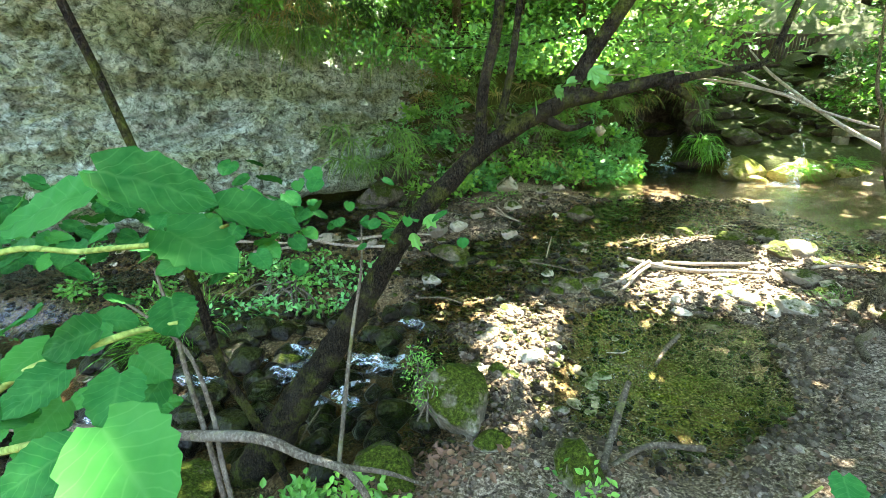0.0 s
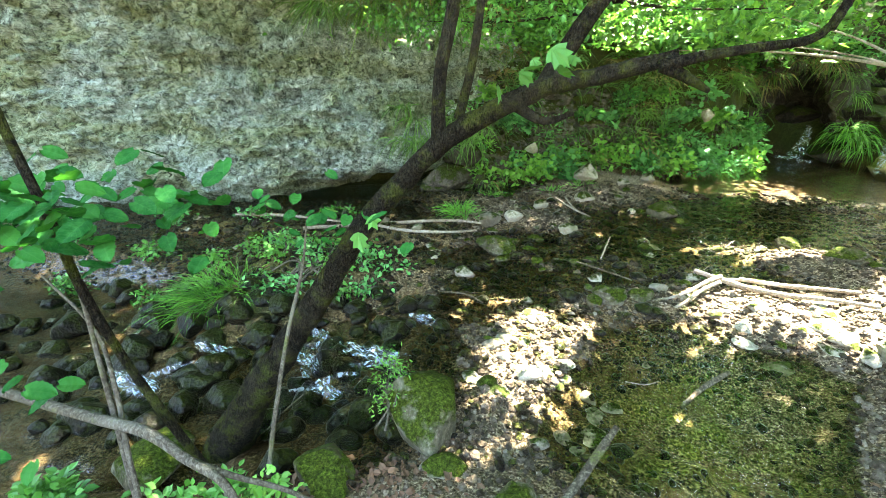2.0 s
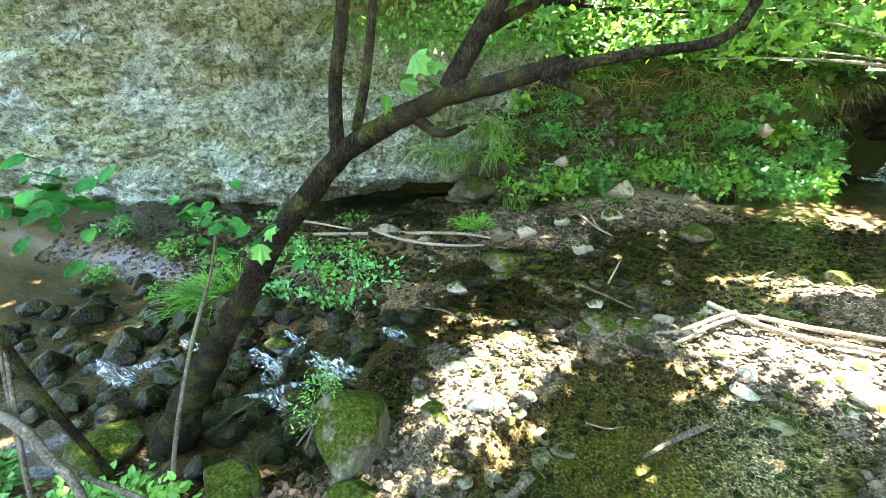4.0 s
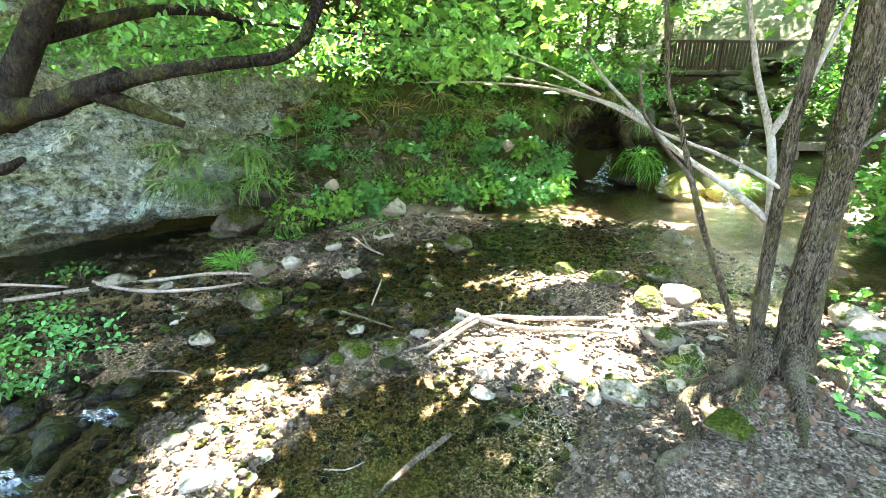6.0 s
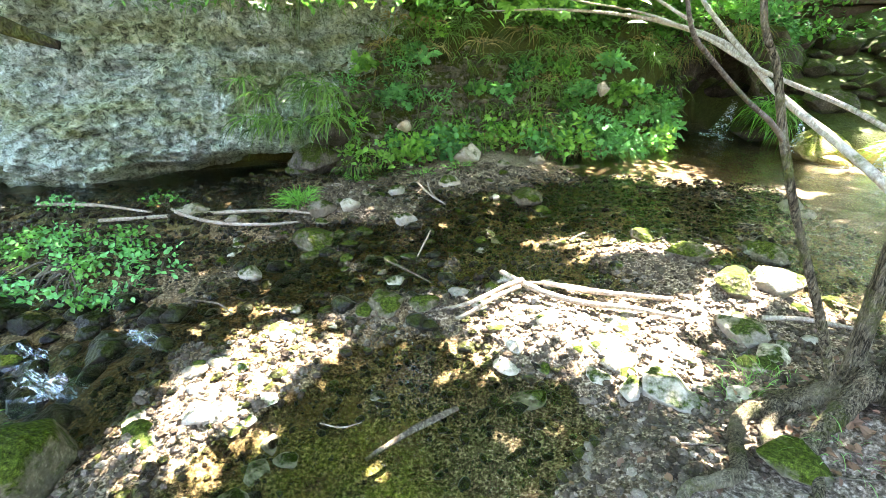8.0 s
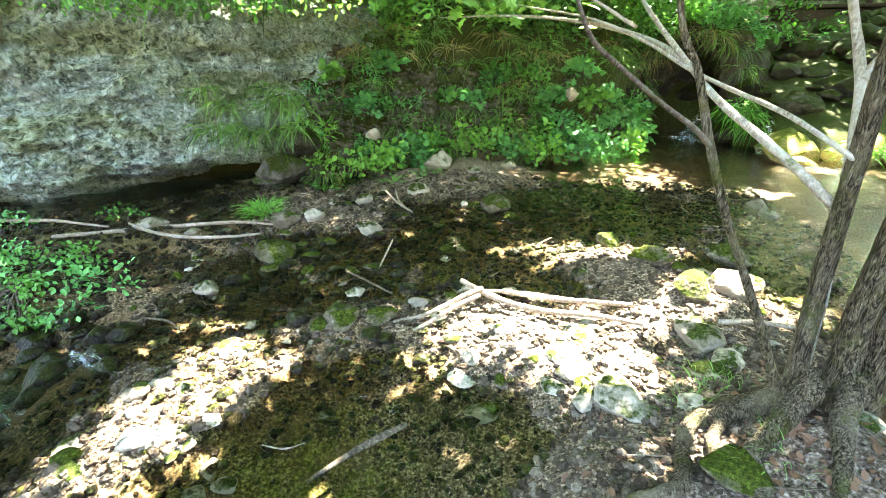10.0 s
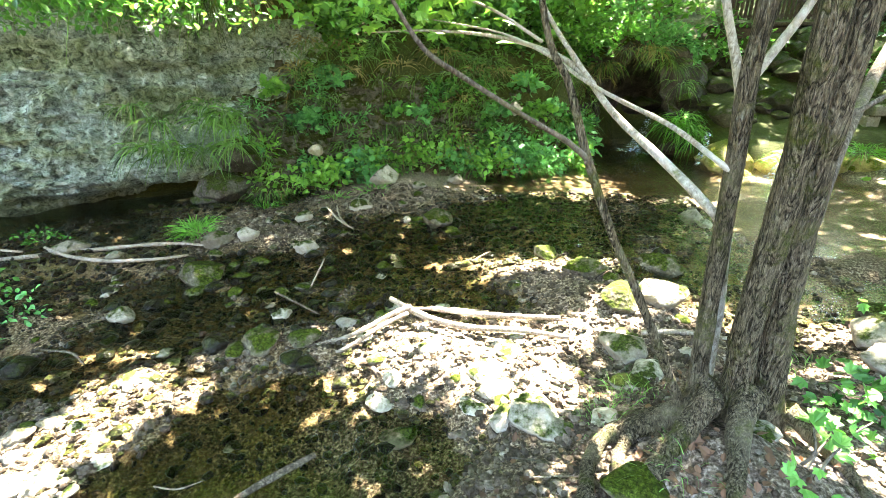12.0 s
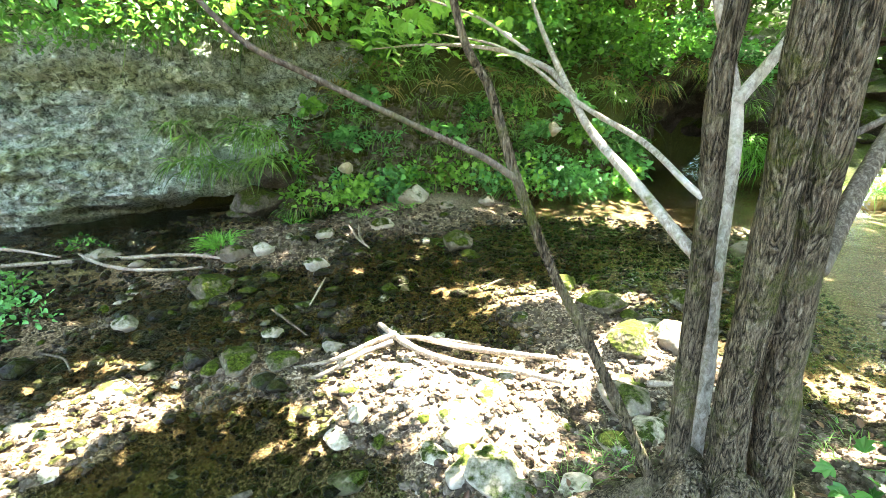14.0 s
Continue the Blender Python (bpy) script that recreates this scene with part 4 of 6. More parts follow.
# rock steps and tufa round the falls
for x, y, w, t in [(7.5, 13.9, 1.5, 0.62), (5.2, 13.6, 0.9, 0.8)]:
    stone(x, y, w, ROCK_DARK, "dark wet rock framing the small waterfall", "rock", "waterfall rocks", t, z=0.15)
for x, y, w, t in [(8.0, 12.3, 1.5, 0.62), (8.0, 11.75, 0.75, 0.4), (9.0, 11.9, 1.1, 0.75), (9.6, 12.1, 1.5, 0.6), (8.45, 13.0, 1.3, 0.85), (10.6, 11.9, 1.4, 0.5)]:
    stone(x, y, w, ROCK_TUFA, "ochre tufa rock worn smooth by the falls", "rock", "tufa rocks", t, z=0.12)
sr = random.Random(4)
for k in range(90):
    y = sr.uniform(13.2, 19.5)
    x = 9.3 + (y - 13) * 0.55 + sr.gauss(0, 1.5)
    stone(x, y, sr.uniform(0.35, 1.1), ROCK_DARK, "grey rock in the stepped cascade", "rock", "cascade rocks", sr.uniform(0.5, 0.8))

# dark rocks added as a backing, in place of the shade under the footbridge
for x, y, w in [(11.5, 22.5, 3.0), (13.5, 23.0, 3.2), (15.5, 23.2, 3.0), (17.3, 23.0, 2.8)]:
    stone(x, y, w, ROCK_DARK, "added dark rock standing in for shade under the footbridge", "rock", "gap rocks", 0.7, z=1.6)

# flat slabs bedded in the sunlit bars
slabs = random.Random(17)
for k in range(40):
    x, y = (slabs.uniform(2.5, 4.9), slabs.uniform(3.9, 5.5)) if k % 3 else (slabs.uniform(0.1, 1.3), slabs.uniform(2.9, 4.9))
    w = slabs.uniform(0.1, 0.3)
    stone(x, y, w, ROCK_PALE, "bleached flat stone bedded in sunlit gravel", "stone", "gravel bar stones", slabs.uniform(0.3, 0.5), z=on_land(x, y) - 0.04 * w)

# a bed of dark boulders under the rapids
rap = random.Random(31)
for k in range(150):
    x, y = rap.uniform(-5.2, -0.1), rap.uniform(2.3, 4.7)
    stone(x, y, rap.uniform(0.16, 0.42), ROCK_WET, "dark wet rock in the tumbling rapids", "rock", "rapids rocks", rap.uniform(0.6, 0.95))

for x, y, w, z in [(-1.2, 9.0, 1.0, 0.2), (-0.95, 9.2, 0.9, 0.7), (-1.45, 8.95, 0.7, 0.05), (-0.6, 9.3, 0.8, 0.15)]:
    stone(x, y, w, ROCK_DARK, "dark rough rock where the cliff meets the bank", "rock", "cliff foot rocks", 0.85, z=z)

# cobbles strewn through the stream
cob = random.Random(11)
placed = 0
while placed < 180:
    x, y = cob.uniform(-5.5, 5.6), cob.uniform(2.2, 9.8)
    if y < np.interp(x, NEAR_X, NEAR_Y) - 0.1 or y > np.interp(x, BACK_X, BACK_Y) - 0.3:
        continue
    g = on_land(x, y) - float(water_level(x, y))
    wet = g < 0.02 or x < -0.4
    w = cob.uniform(0.07, 0.2)
    mat = ROCK_WET if wet and cob.random() < 0.62 else ROCK_MOSSY if cob.random() < 0.45 else ROCK_PALE
    stone(x, y, w, mat, {"rock_wet": "dark wet cobble in the clear stream", "rock_mossy": "cobble with patches of moss", "rock_pale": "pale dry cobble on the gravel"}[mat.name], "cobble", "stream cobbles", cob.uniform(0.5, 0.8), name="cobble")
    placed += 1


placed = 0
while placed < 112:
    x, y = cob.uniform(-0.8, 3.6), cob.uniform(4.7, 8.4)
    if on_land(x, y) - float(water_level(x, y)) > 0.05:
        continue
    mat = ROCK_WET if cob.random() < 0.6 else ROCK_MOSSY if cob.random() < 0.7 else ROCK_PALE
    stone(x, y, cob.uniform(0.1, 0.26), mat, {"rock_wet": "dark wet cobble in the clear stream", "rock_mossy": "cobble with patches of moss", "rock_pale": "pale dry cobble on the gravel"}[mat.name], "cobble", "stream cobbles", cob.uniform(0.55, 0.85), name="cobble")
    placed += 1


def pebbles(name, label, n, box, size, mat, test, seed):
    r = np.random.default_rng(seed)
    bm = bmesh.new()
    bmesh.ops.create_icosphere(bm, subdivisions=1, radius=0.5)
    tv = np.array([v.co[:] for v in bm.verts])
    tf = np.array([[v.index for v in f.verts] for f in bm.faces])
    bm.free()
    x, y = r.uniform(box[0], box[1], n * 4), r.uniform(box[2], box[3], n * 4)
    ok = test(x, y)
    x, y = x[ok][:n], y[ok][:n]
    n = len(x)
    z = land(x, y)
    a = r.uniform(0, 6.3, n)
    s = (size[0] + (size[1] * 1.6 - size[0]) * r.uniform(0, 1, n) ** 3.2) * r.uniform(0.7, 1.2, n)
    jit = 1 + r.uniform(-0.28, 0.28, (n, len(tv)))
    v = tv[None] * jit[..., None] * np.stack([s, s * r.uniform(0.6, 0.95, n), s * r.uniform(0.45, 0.8, n)], -1)[:, None]
    vx = v[..., 0] * np.cos(a)[:, None] - v[..., 1] * np.sin(a)[:, None] + x[:, None]
    vy = v[..., 0] * np.sin(a)[:, None] + v[..., 1] * np.cos(a)[:, None] + y[:, None]
    vz = v[..., 2] + (z + 0.17 * s)[:, None]
    me = mesh_from(name, np.stack([vx, vy, vz], -1).reshape(-1, 3), (tf[None] + (np.arange(n) * len(tv))[:, None, None]).reshape(-1, 3), mat, False)
    thing(name, label, "gravel", "", "stuff", me)


def dry(x, y):
    return (land(x, y) - water_level(x, y) > 0.0) & (y < np.interp(x, BACK_X, BACK_Y)) & (np.interp(x, NEAR_X, NEAR_Y) - y < 0.9)


def wet(x, y):
    return (land(x, y) - water_level(x, y) < 0.03) & (y < np.interp(x, BACK_X, BACK_Y)) & (y > np.interp(x, NEAR_X, NEAR_Y) - 0.3)


def trodden(x, y):
    return (np.interp(x, NEAR_X, NEAR_Y) - y > 0.05) & (y > 0.6)


pebbles("gravel", "pale mixed gravel on the bars", 18000, (-0.5, 7.0, 2.4, 9.5), (0.01, 0.05), PEBBLE, dry, 1)
pebbles("stream_pebbles", "dark wet pebbles on the stream bed", 24000, (-7.0, 6.5, 2.0, 10.0), (0.012, 0.06), PEBBLE_WET, lambda x, y: wet(x, y) & ((x > -0.3) | (y > 4.6)) & (bell(x, y, (1.95, 3.35, 0.9, 0.75)) < vnoise(x * 40, y * 40, 3.0)), 2)
pebbles("path_grit", "grey grit and small stones on the earth bank", 9000, (-1.5, 7.5, 0.8, 5.5), (0.01, 0.04), GRIT, trodden, 3)

pebbles("bar_stones", "dark damp stones on the mossy bar", 3500, (-6.5, -0.6, 4.4, 8.5), (0.016, 0.08), PEBBLE_WET, lambda x, y: dry(x, y) & (y > np.interp(x, NEAR_X, NEAR_Y) - 0.2), 5)


# ---- wood on the ground ----
def log(name, pts, radii, mat, label, category="branch", group=""):
    ob = thing(name, label, category, group, "", limb_mesh(name, [limb(pts, [0.66 * r for r in radii], 12, rough=0.2, freq=16)], mat))
    return ob


DRIFT = "sun-bleached driftwood branch on the gravel bar"
for pts, rad in [([(2.4, 5.66, 0.22), (2.75, 5.42, 0.2), (3.1, 5.3, 0.19), (3.55, 5.3, 0.18), (3.95, 5.25, 0.17)], [0.035, 0.042, 0.04, 0.034, 0.03]),
                 ([(2.8, 5.5, 0.23), (3.2, 5.46, 0.22), (3.6, 5.46, 0.22), (3.9, 5.5, 0.2)], [0.03, 0.034, 0.032, 0.03]),
                 ([(2.62, 5.5, 0.24), (2.45, 5.4, 0.2), (2.15, 5.2, 0.1), (1.8, 5.06, 0.05)], [0.034, 0.032, 0.028, 0.018]),
                 ([(2.6, 5.45, 0.2), (2.4, 5.3, 0.15), (2.2, 5.1, 0.08), (2.02, 4.96, 0.04)], [0.032, 0.03, 0.028, 0.02]),
                 ([(2.5, 5.5, 0.2), (2.9, 5.6, 0.18), (3.3, 5.62, 0.16)], [0.022, 0.02, 0.012]),
                 ([(4.5, 5.25, 0.25), (4.8, 5.28, 0.26), (5.1, 5.2, 0.27)], [0.03, 0.03, 0.025])]:
    log("driftwood", pts, rad, WOOD_DRIFT, DRIFT, "branch", "driftwood pile")
for pts, rad in [([(-2.6, 6.0, 0.14), (-1.9, 6.35, 0.13), (-1.2, 6.6, 0.15), (-0.6, 6.78, 0.16), (-0.12, 6.84, 0.13)], [0.04, 0.045, 0.04, 0.035, 0.022]),
                 ([(-1.9, 6.42, 0.2), (-1.5, 6.33, 0.14), (-1.0, 6.3, 0.12), (-0.5, 6.4, 0.12), (-0.2, 6.55, 0.12)], [0.025, 0.034, 0.034, 0.03, 0.02]),
                 ([(-3.9, 6.3, 0.16), (-3.1, 6.45, 0.15), (-2.2, 6.4, 0.14)], [0.03, 0.035, 0.02])]:
    pts, rad = [(x, y, z + 0.06) for x, y, z in pts], [0.95 * r for r in rad]
    log("dead_branch", pts, rad, WOOD_DRIFT, "long grey dead branch lying across the shallows", "branch", "dead branches")
for pts, rad in [([(0.84, 8.3, 0.26), (1.15, 7.95, 0.18), (1.4, 7.75, 0.13)], [0.02, 0.024, 0.018]), ([(1.0, 8.3, 0.28), (1.12, 8.05, 0.2), (1.25, 7.9, 0.15)], [0.018, 0.02, 0.014]),
                 ([(0.5, 7.62, 0.12), (0.85, 7.8, 0.16), (1.1, 7.86, 0.16)], [0.022, 0.024, 0.014]), ([(1.55, 6.3, 0.32), (1.5, 6.2, 0.2), (1.45, 6.1, 0.08)], [0.012, 0.016, 0.016])]:
    log("stick", pts, rad, WOOD_DRIFT, "short bleached stick among the stones", "stick", "sticks")
for pts, rad in [([(1.15, 5.9, 0.1), (1.4, 5.75, 0.1), (1.75, 5.55, 0.08)], [0.016, 0.018, 0.01]), ([(2.3, 4.0, 0.03), (2.05, 3.75, 0.02), (1.85, 3.5, 0.0)], [0.03, 0.03, 0.02]), ([(-0.3, 4.75, 0.09), (0.0, 4.72, 0.1), (0.2, 4.62, 0.08)], [0.014, 0.016, 0.01]),
                 ([(1.28, 2.75, 0.36), (1.15, 2.55, 0.28), (1.0, 2.3, 0.22), (0.9, 2.1, 0.24)], [0.03, 0.036, 0.034, 0.03]), ([(1.5, 2.15, 0.32), (1.2, 2.2, 0.3), (0.95, 2.1, 0.26)], [0.03, 0.028, 0.02]),
                 ([(5.0, 3.2, 0.4), (5.25, 3.05, 0.44), (5.5, 3.0, 0.42)], [0.03, 0.034, 0.02]), ([(4.5, 2.95, 0.38), (4.75, 2.8, 0.4), (5.0, 2.5, 0.4)], [0.026, 0.03, 0.022])]:
    log("dark_stick", pts, rad, WOOD_DARK, "dark weathered stick on the ground", "stick", "dark sticks")
tw = random.Random(21)
for k in range(34):
    x, y = tw.uniform(-1.2, 5.8), tw.uniform(2.3, 8.5)
    a, L = tw.uniform(0, 6.3), tw.uniform(0.15, 0.45)
    pts = [(x + c * L * math.cos(a) + tw.gauss(0, 0.015), y + c * L * math.sin(a) + tw.gauss(0, 0.015), max(on_land(x + c * L * math.cos(a), y + c * L * math.sin(a)), float(water_level(x, y))) + 0.015) for c in (-0.5, 0, 0.5)]
    log("twig", pts, [0.007, 0.008, 0.004], WOOD_DRIFT if k % 2 else WOOD_DARK, "thin fallen twig on stones", "twig", "fallen twigs")
root = thing("root_tangle", "tangle of washed-out grey roots beside the rapids", "roots")
for k in range(16):
    a = tw.uniform(-0.5, 0.5)
    x = -1.75 + tw.gauss(0, 0.16)
    pts = [(x, 4.95 + tw.gauss(0, 0.12), 0.26 + tw.uniform(-0.1, 0.06)), (x + 0.4 * a + tw.gauss(0, 0.03), 4.85, 0.2), (x + 0.9 * a, 4.72 + tw.gauss(0, 0.05), 0.1), (x + 1.0 * a, 4.62, on_land(x + 1.0 * a, 4.62))]
    part_of("root", limb_mesh("root", [limb(pts, [0.009, 0.01, 0.009, 0.006], 7)], BARK_TWIG), root)

# fallen branch and thin stems on the near left bank
fallen = thing("fallen_branch", "long bare fallen branch propped over the near bank", "branch")
part_of("limb", limb_mesh("limb", [limb([(-2.3, 1.75, 0.85), (-1.7, 1.72, 0.84), (-1.2, 1.7, 0.82), (-0.86, 1.68, 0.82), (-0.66, 1.66, 0.74), (-0.46, 1.64, 0.66), (-0.34, 1.58, 0.5), (-0.3, 1.5, 0.36)], [0.024, 0.024, 0.024, 0.026, 0.021, 0.018, 0.015, 0.01], 12)], BARK_TWIG), fallen)
part_of("fork", limb_mesh("fork", [limb([(-0.66, 1.66, 0.74), (-0.5, 1.72, 0.62), (-0.3, 1.8, 0.5), (-0.12, 1.86, 0.36)], [0.016, 0.014, 0.012, 0.006], 8)], BARK_TWIG), fallen)


# ---- falling water ----
def ribbon(name, pts, widths, label):
    """A sheet of falling water along pts."""
    q = spline(np.column_stack([np.asarray(pts, float), widths]), 40)
    c, w = q[:, :3], q[:, 3]
    t = unit(np.gradient(c, axis=0))
    s = unit(np.cross(t, [[0.3, 1.0, 0.25]]))
    u = np.linspace(-0.5, 0.5, 13)
    P = c[:, None] + s[:, None] * (u[None, :, None] * w[:, None, None])
    P = P + (0.12 * w[:, None] * np.cos(u * np.pi)[None] + 0.05 * fbm(P[..., 0] * 12, P[..., 1] * 12, P[..., 2] * 4, 3))[..., None] * np.array([0, -0.8, 0.6])
    ob = thing(name, label, "waterfall", "", "", mesh_from(name, P.reshape(-1, 3), grid_faces(40, 13), FOAM))
    return ob


def splash(x, y, z, rx, ry, label, seed):
    """A low patch of broken white water."""
    n = 44
    g = np.linspace(-1, 1, n)
    X, Y = np.meshgrid(g, g, indexing="ij")
    R = np.sqrt(X ** 2 + Y ** 2) + 1.3 * fbm(X * 1.6 + seed, Y * 1.6, seed, 4)
    Z = z + 0.05 * (1 - np.clip(R, 0, 1)) + 0.14 * fbm(X * 3, Y * 3, seed, 4) * (R < 1) - 0.05 * X
    f = grid_faces(n, n)
    f = f[(R.reshape(-1)[f] < 0.85).all(1)]
    thing("white_water", label, "water", "white water", "", mesh_from("white_water", np.stack([x + X * rx, y + Y * ry, Z], -1).reshape(-1, 3), f[:, ::-1], FOAM))


ribbon("waterfall", [(7.02, 14.5, 0.92), (6.9, 14.2, 0.72), (6.72, 13.95, 0.42), (6.52, 13.72, 0.18)], [0.14, 0.2, 0.3, 0.42], "small white waterfall in the dark rock cleft")
ribbon("waterfall", [(9.0, 11.75, 1.06), (8.8, 11.38, 0.93), (8.55, 11.05, 0.68), (8.35, 10.85, 0.42), (8.2, 10.68, 0.17)], [0.18, 0.2, 0.24, 0.26, 0.4], "bright narrow waterfall down ochre tufa")
ribbon("waterfall", [(7.72, 12.6, 0.8), (7.55, 12.2, 0.52), (7.45, 12.0, 0.18)], [0.12, 0.16, 0.26], "thin side trickle over tufa rock")
ribbon("waterfall", [(11.6, 16.5, 2.45), (11.3, 15.6, 2.2), (11.05, 15.0, 1.7), (10.8, 14.5, 1.45), (10.3, 13.6, 1.3), (9.6, 12.8, 1.12)], [0.3, 0.3, 0.26, 0.3, 0.24, 0.2], "upper cascade running between grey rocks")
for x, y, rx, ry, dz, s in [(-0.62, 3.66, 0.26, 0.13, 0.02, 1.0), (-1.42, 4.08, 0.16, 0.08, 0.02, 2.0), (-1.4, 3.68, 0.22, 0.1, 0.03, 3.0), (-0.8, 3.12, 0.14, 0.09, 0.03, 4.0), (-1.12, 3.45, 0.08, 0.14, 0.04, 5.0),
                            (8.1, 10.85, 0.45, 0.25, 0.03, 6.0), (6.5, 13.7, 0.5, 0.2, 0.03, 7.0), (-2.3, 3.6, 0.3, 0.1, 0.04, 8.0), (-2.6, 3.0, 0.3, 0.12, 0.04, 9.0), (-0.3, 4.2, 0.18, 0.08, 0.02, 10.0)]:
    splash(x, y, float(water_level(x, y)) + dz, rx, ry, "churning white water below a small drop", s)


for k, (x, y) in enumerate([(-0.45, 3.55), (-1.25, 3.9), (-1.9, 3.85), (-2.4, 3.3), (-0.85, 3.3)]):
    w, a = float(water_level(x, y)), 0.35 * math.sin(5 * k)
    ribbon("water_streak", [(x + 0.22, y + 0.1 * a, w + 0.09), (x + 0.06, y, w + 0.07), (x - 0.1, y - 0.06 - 0.1 * a, w + 0.0), (x - 0.3, y - 0.1 - 0.2 * a, w - 0.03)], [0.03, 0.055, 0.07, 0.03], "thin streak of broken water between dark rocks")


# ---- timber: rail, boardwalk, fence, bridge ----
def board(name, a, b, w, h, mat, parent, label=""):
    """A bevelled plank from a to b."""
    a, b = Vector(a), Vector(b)
    bm = bmesh.new()
    bmesh.ops.create_cube(bm, size=1)
    L = (b - a).length
    for v in bm.verts:
        v.co = Vector((v.co.x * w, v.co.y * L, v.co.z * h))
    bmesh.ops.bevel(bm, geom=bm.edges[:], offset=min(w, h) * 0.12, segments=1, affect="EDGES")
    d = (b - a).normalized()
    rot = d.to_track_quat("Y", "Z").to_matrix().to_4x4()
    bmesh.ops.transform(bm, matrix=Matrix.Translation((a + b) / 2) @ rot, verts=bm.verts[:])
    ob = part(name, bm, mat, parent, label)
    for p in ob.data.polygons:
        p.use_smooth = False
    return ob


def along(s, side, z):
    """A point beside the boardwalk: s along it, side to its right."""
    d = Vector((0.888, 0.459, 0))
    n = Vector((0.459, -0.888, 0))
    p = Vector((0.93, 0.8, 0)) + d * s + n * side
    return (p.x, p.y, z)


rail = thing("handrail", "blue-grey weathered timber handrail beside the walkway", "railing")
board("top_rail", along(-2.2, 0.06, 1.325), along(3.62, 0.06, 1.325), 0.12, 0.05, PLANK_BLUE, rail)
for s in (-2.0, -0.2, 1.6, 3.4):
    board("post", along(s, 0.06, 0.2), along(s, 0.06, 1.3), 0.09, 0.09, PLANK_GREY, rail)
deck = thing("boardwalk", "plain grey plank walkway above the bank", "walkway")
for i in range(48):
    s = -2.3 + i * 0.125
    board("plank", along(s, 0.14, 0.63), along(s, 1.35, 0.63), 0.115, 0.035, PLANK_GREY, deck)
for side in (0.3, 1.2):
    board("joist", along(-2.3, side, 0.55), along(3.7, side, 0.55), 0.09, 0.12, PLANK_GREY, deck)
    for s in (-2.0, 0.8, 3.4):
        board("post", along(s, side, 0.1), along(s, side, 0.5), 0.1, 0.1, PLANK_GREY, deck)

fence = thing("stair_railing", "weathered grey timber stair railing with slanting boards", "railing")
for a, b, w, h in [((6.47, 5.13, 0.95), (7.5, 4.62, 0.98), 0.14, 0.05), ((6.62, 5.0, 0.55), (7.6, 4.45, 0.6), 0.12, 0.05), ((6.52, 5.1, 0.93), (6.6, 5.18, 0.45), 0.12, 0.06),
                   ((6.95, 5.2, 0.45), (7.9, 4.75, 1.25), 0.1, 0.04), ((6.6, 4.9, 0.58), (7.6, 4.5, 1.05), 0.1, 0.045), ((6.85, 5.0, 0.95), (8.0, 4.8, 1.6), 0.1, 0.045), ((7.2, 5.3, 1.2), (8.4, 5.1, 1.95), 0.09, 0.04),
                   ((7.35, 5.3, 1.28), (8.2, 4.9, 1.2), 0.09, 0.04), ((7.45, 4.65, 0.2), (7.5, 4.65, 1.9), 0.1, 0.1), ((7.05, 4.95, 0.25), (7.05, 4.95, 0.93), 0.09, 0.09), ((7.85, 5.35, 0.3), (7.85, 5.35, 1.7), 0.1, 0.1),
                   ((6.75, 5.15, 0.6), (7.6, 5.0, 0.9), 0.12, 0.04), ((6.72, 4.98, 0.2), (6.72, 4.98, 0.56), 0.09, 0.09), ((6.62, 5.12, 0.2), (6.62, 5.12, 0.93), 0.1, 0.1)]:
    board("board", a, b, w, h, PLANK_GREY, fence)
far_rail = thing("path_railing", "pale timber railing on the path up the slope", "railing")
for a, b, w, h in [((9.7, 9.2, 2.55), (10.9, 9.3, 2.3), 0.12, 0.05), ((9.5, 9.0, 2.2), (10.9, 9.0, 1.9), 0.14, 0.06), ((9.95, 9.15, 1.2), (9.95, 9.15, 2.55), 0.09, 0.09), ((10.7, 9.2, 1.2), (10.7, 9.2, 2.4), 0.09, 0.09)]:
    board("board", a, b, w, h, PLANK_GREY, far_rail)
slab = thing("stone_bench", "pale cut stone slab near the falls", "slab")
board("top", (10.9, 13.0, 1.22), (12.0, 13.0, 1.2), 0.5, 0.2, ROCK_PALE, slab)
board("foot", (11.0, 13.0, 0.5), (11.0, 13.0, 1.12), 0.3, 0.3, ROCK_PALE, slab)
board("foot", (11.9, 13.0, 0.5), (11.9, 13.0, 1.12), 0.3, 0.3, ROCK_PALE, slab)

bridge = thing("footbridge", "brown wooden footbridge with close picket railing over a dark gap", "bridge")
board("beam", (10.4, 19.8, 3.0), (17.5, 20.6, 3.05), 0.3, 0.34, PLANK_BROWN, bridge)
board("beam", (10.4, 21.2, 3.0), (17.5, 22.0, 3.05), 0.3, 0.34, PLANK_BROWN, bridge)
board("deck", (10.4, 20.5, 3.25), (17.5, 21.3, 3.3), 1.9, 0.1, PLANK_BROWN, bridge)
board("rail", (10.4, 19.75, 4.38), (17.5, 20.55, 4.43), 0.1, 0.1, PLANK_BROWN, bridge)
board("rail", (10.4, 19.78, 3.5), (17.5, 20.58, 3.55), 0.08, 0.08, PLANK_BROWN, bridge)
for k in range(48):
    f = k / 47
    x, y = 10.5 + 6.9 * f, 19.72 + 0.8 * f
    board("picket", (x, y, 3.4), (x, y, 4.36), 0.09, 0.03, PLANK_BROWN, bridge)
for f in (0.02, 0.35, 0.68, 0.98):
    board("post", (10.4 + 7.1 * f, 19.82 + 0.8 * f, 2.9), (10.4 + 7.1 * f, 19.82 + 0.8 * f, 4.5), 0.13, 0.13, PLANK_BROWN, bridge)
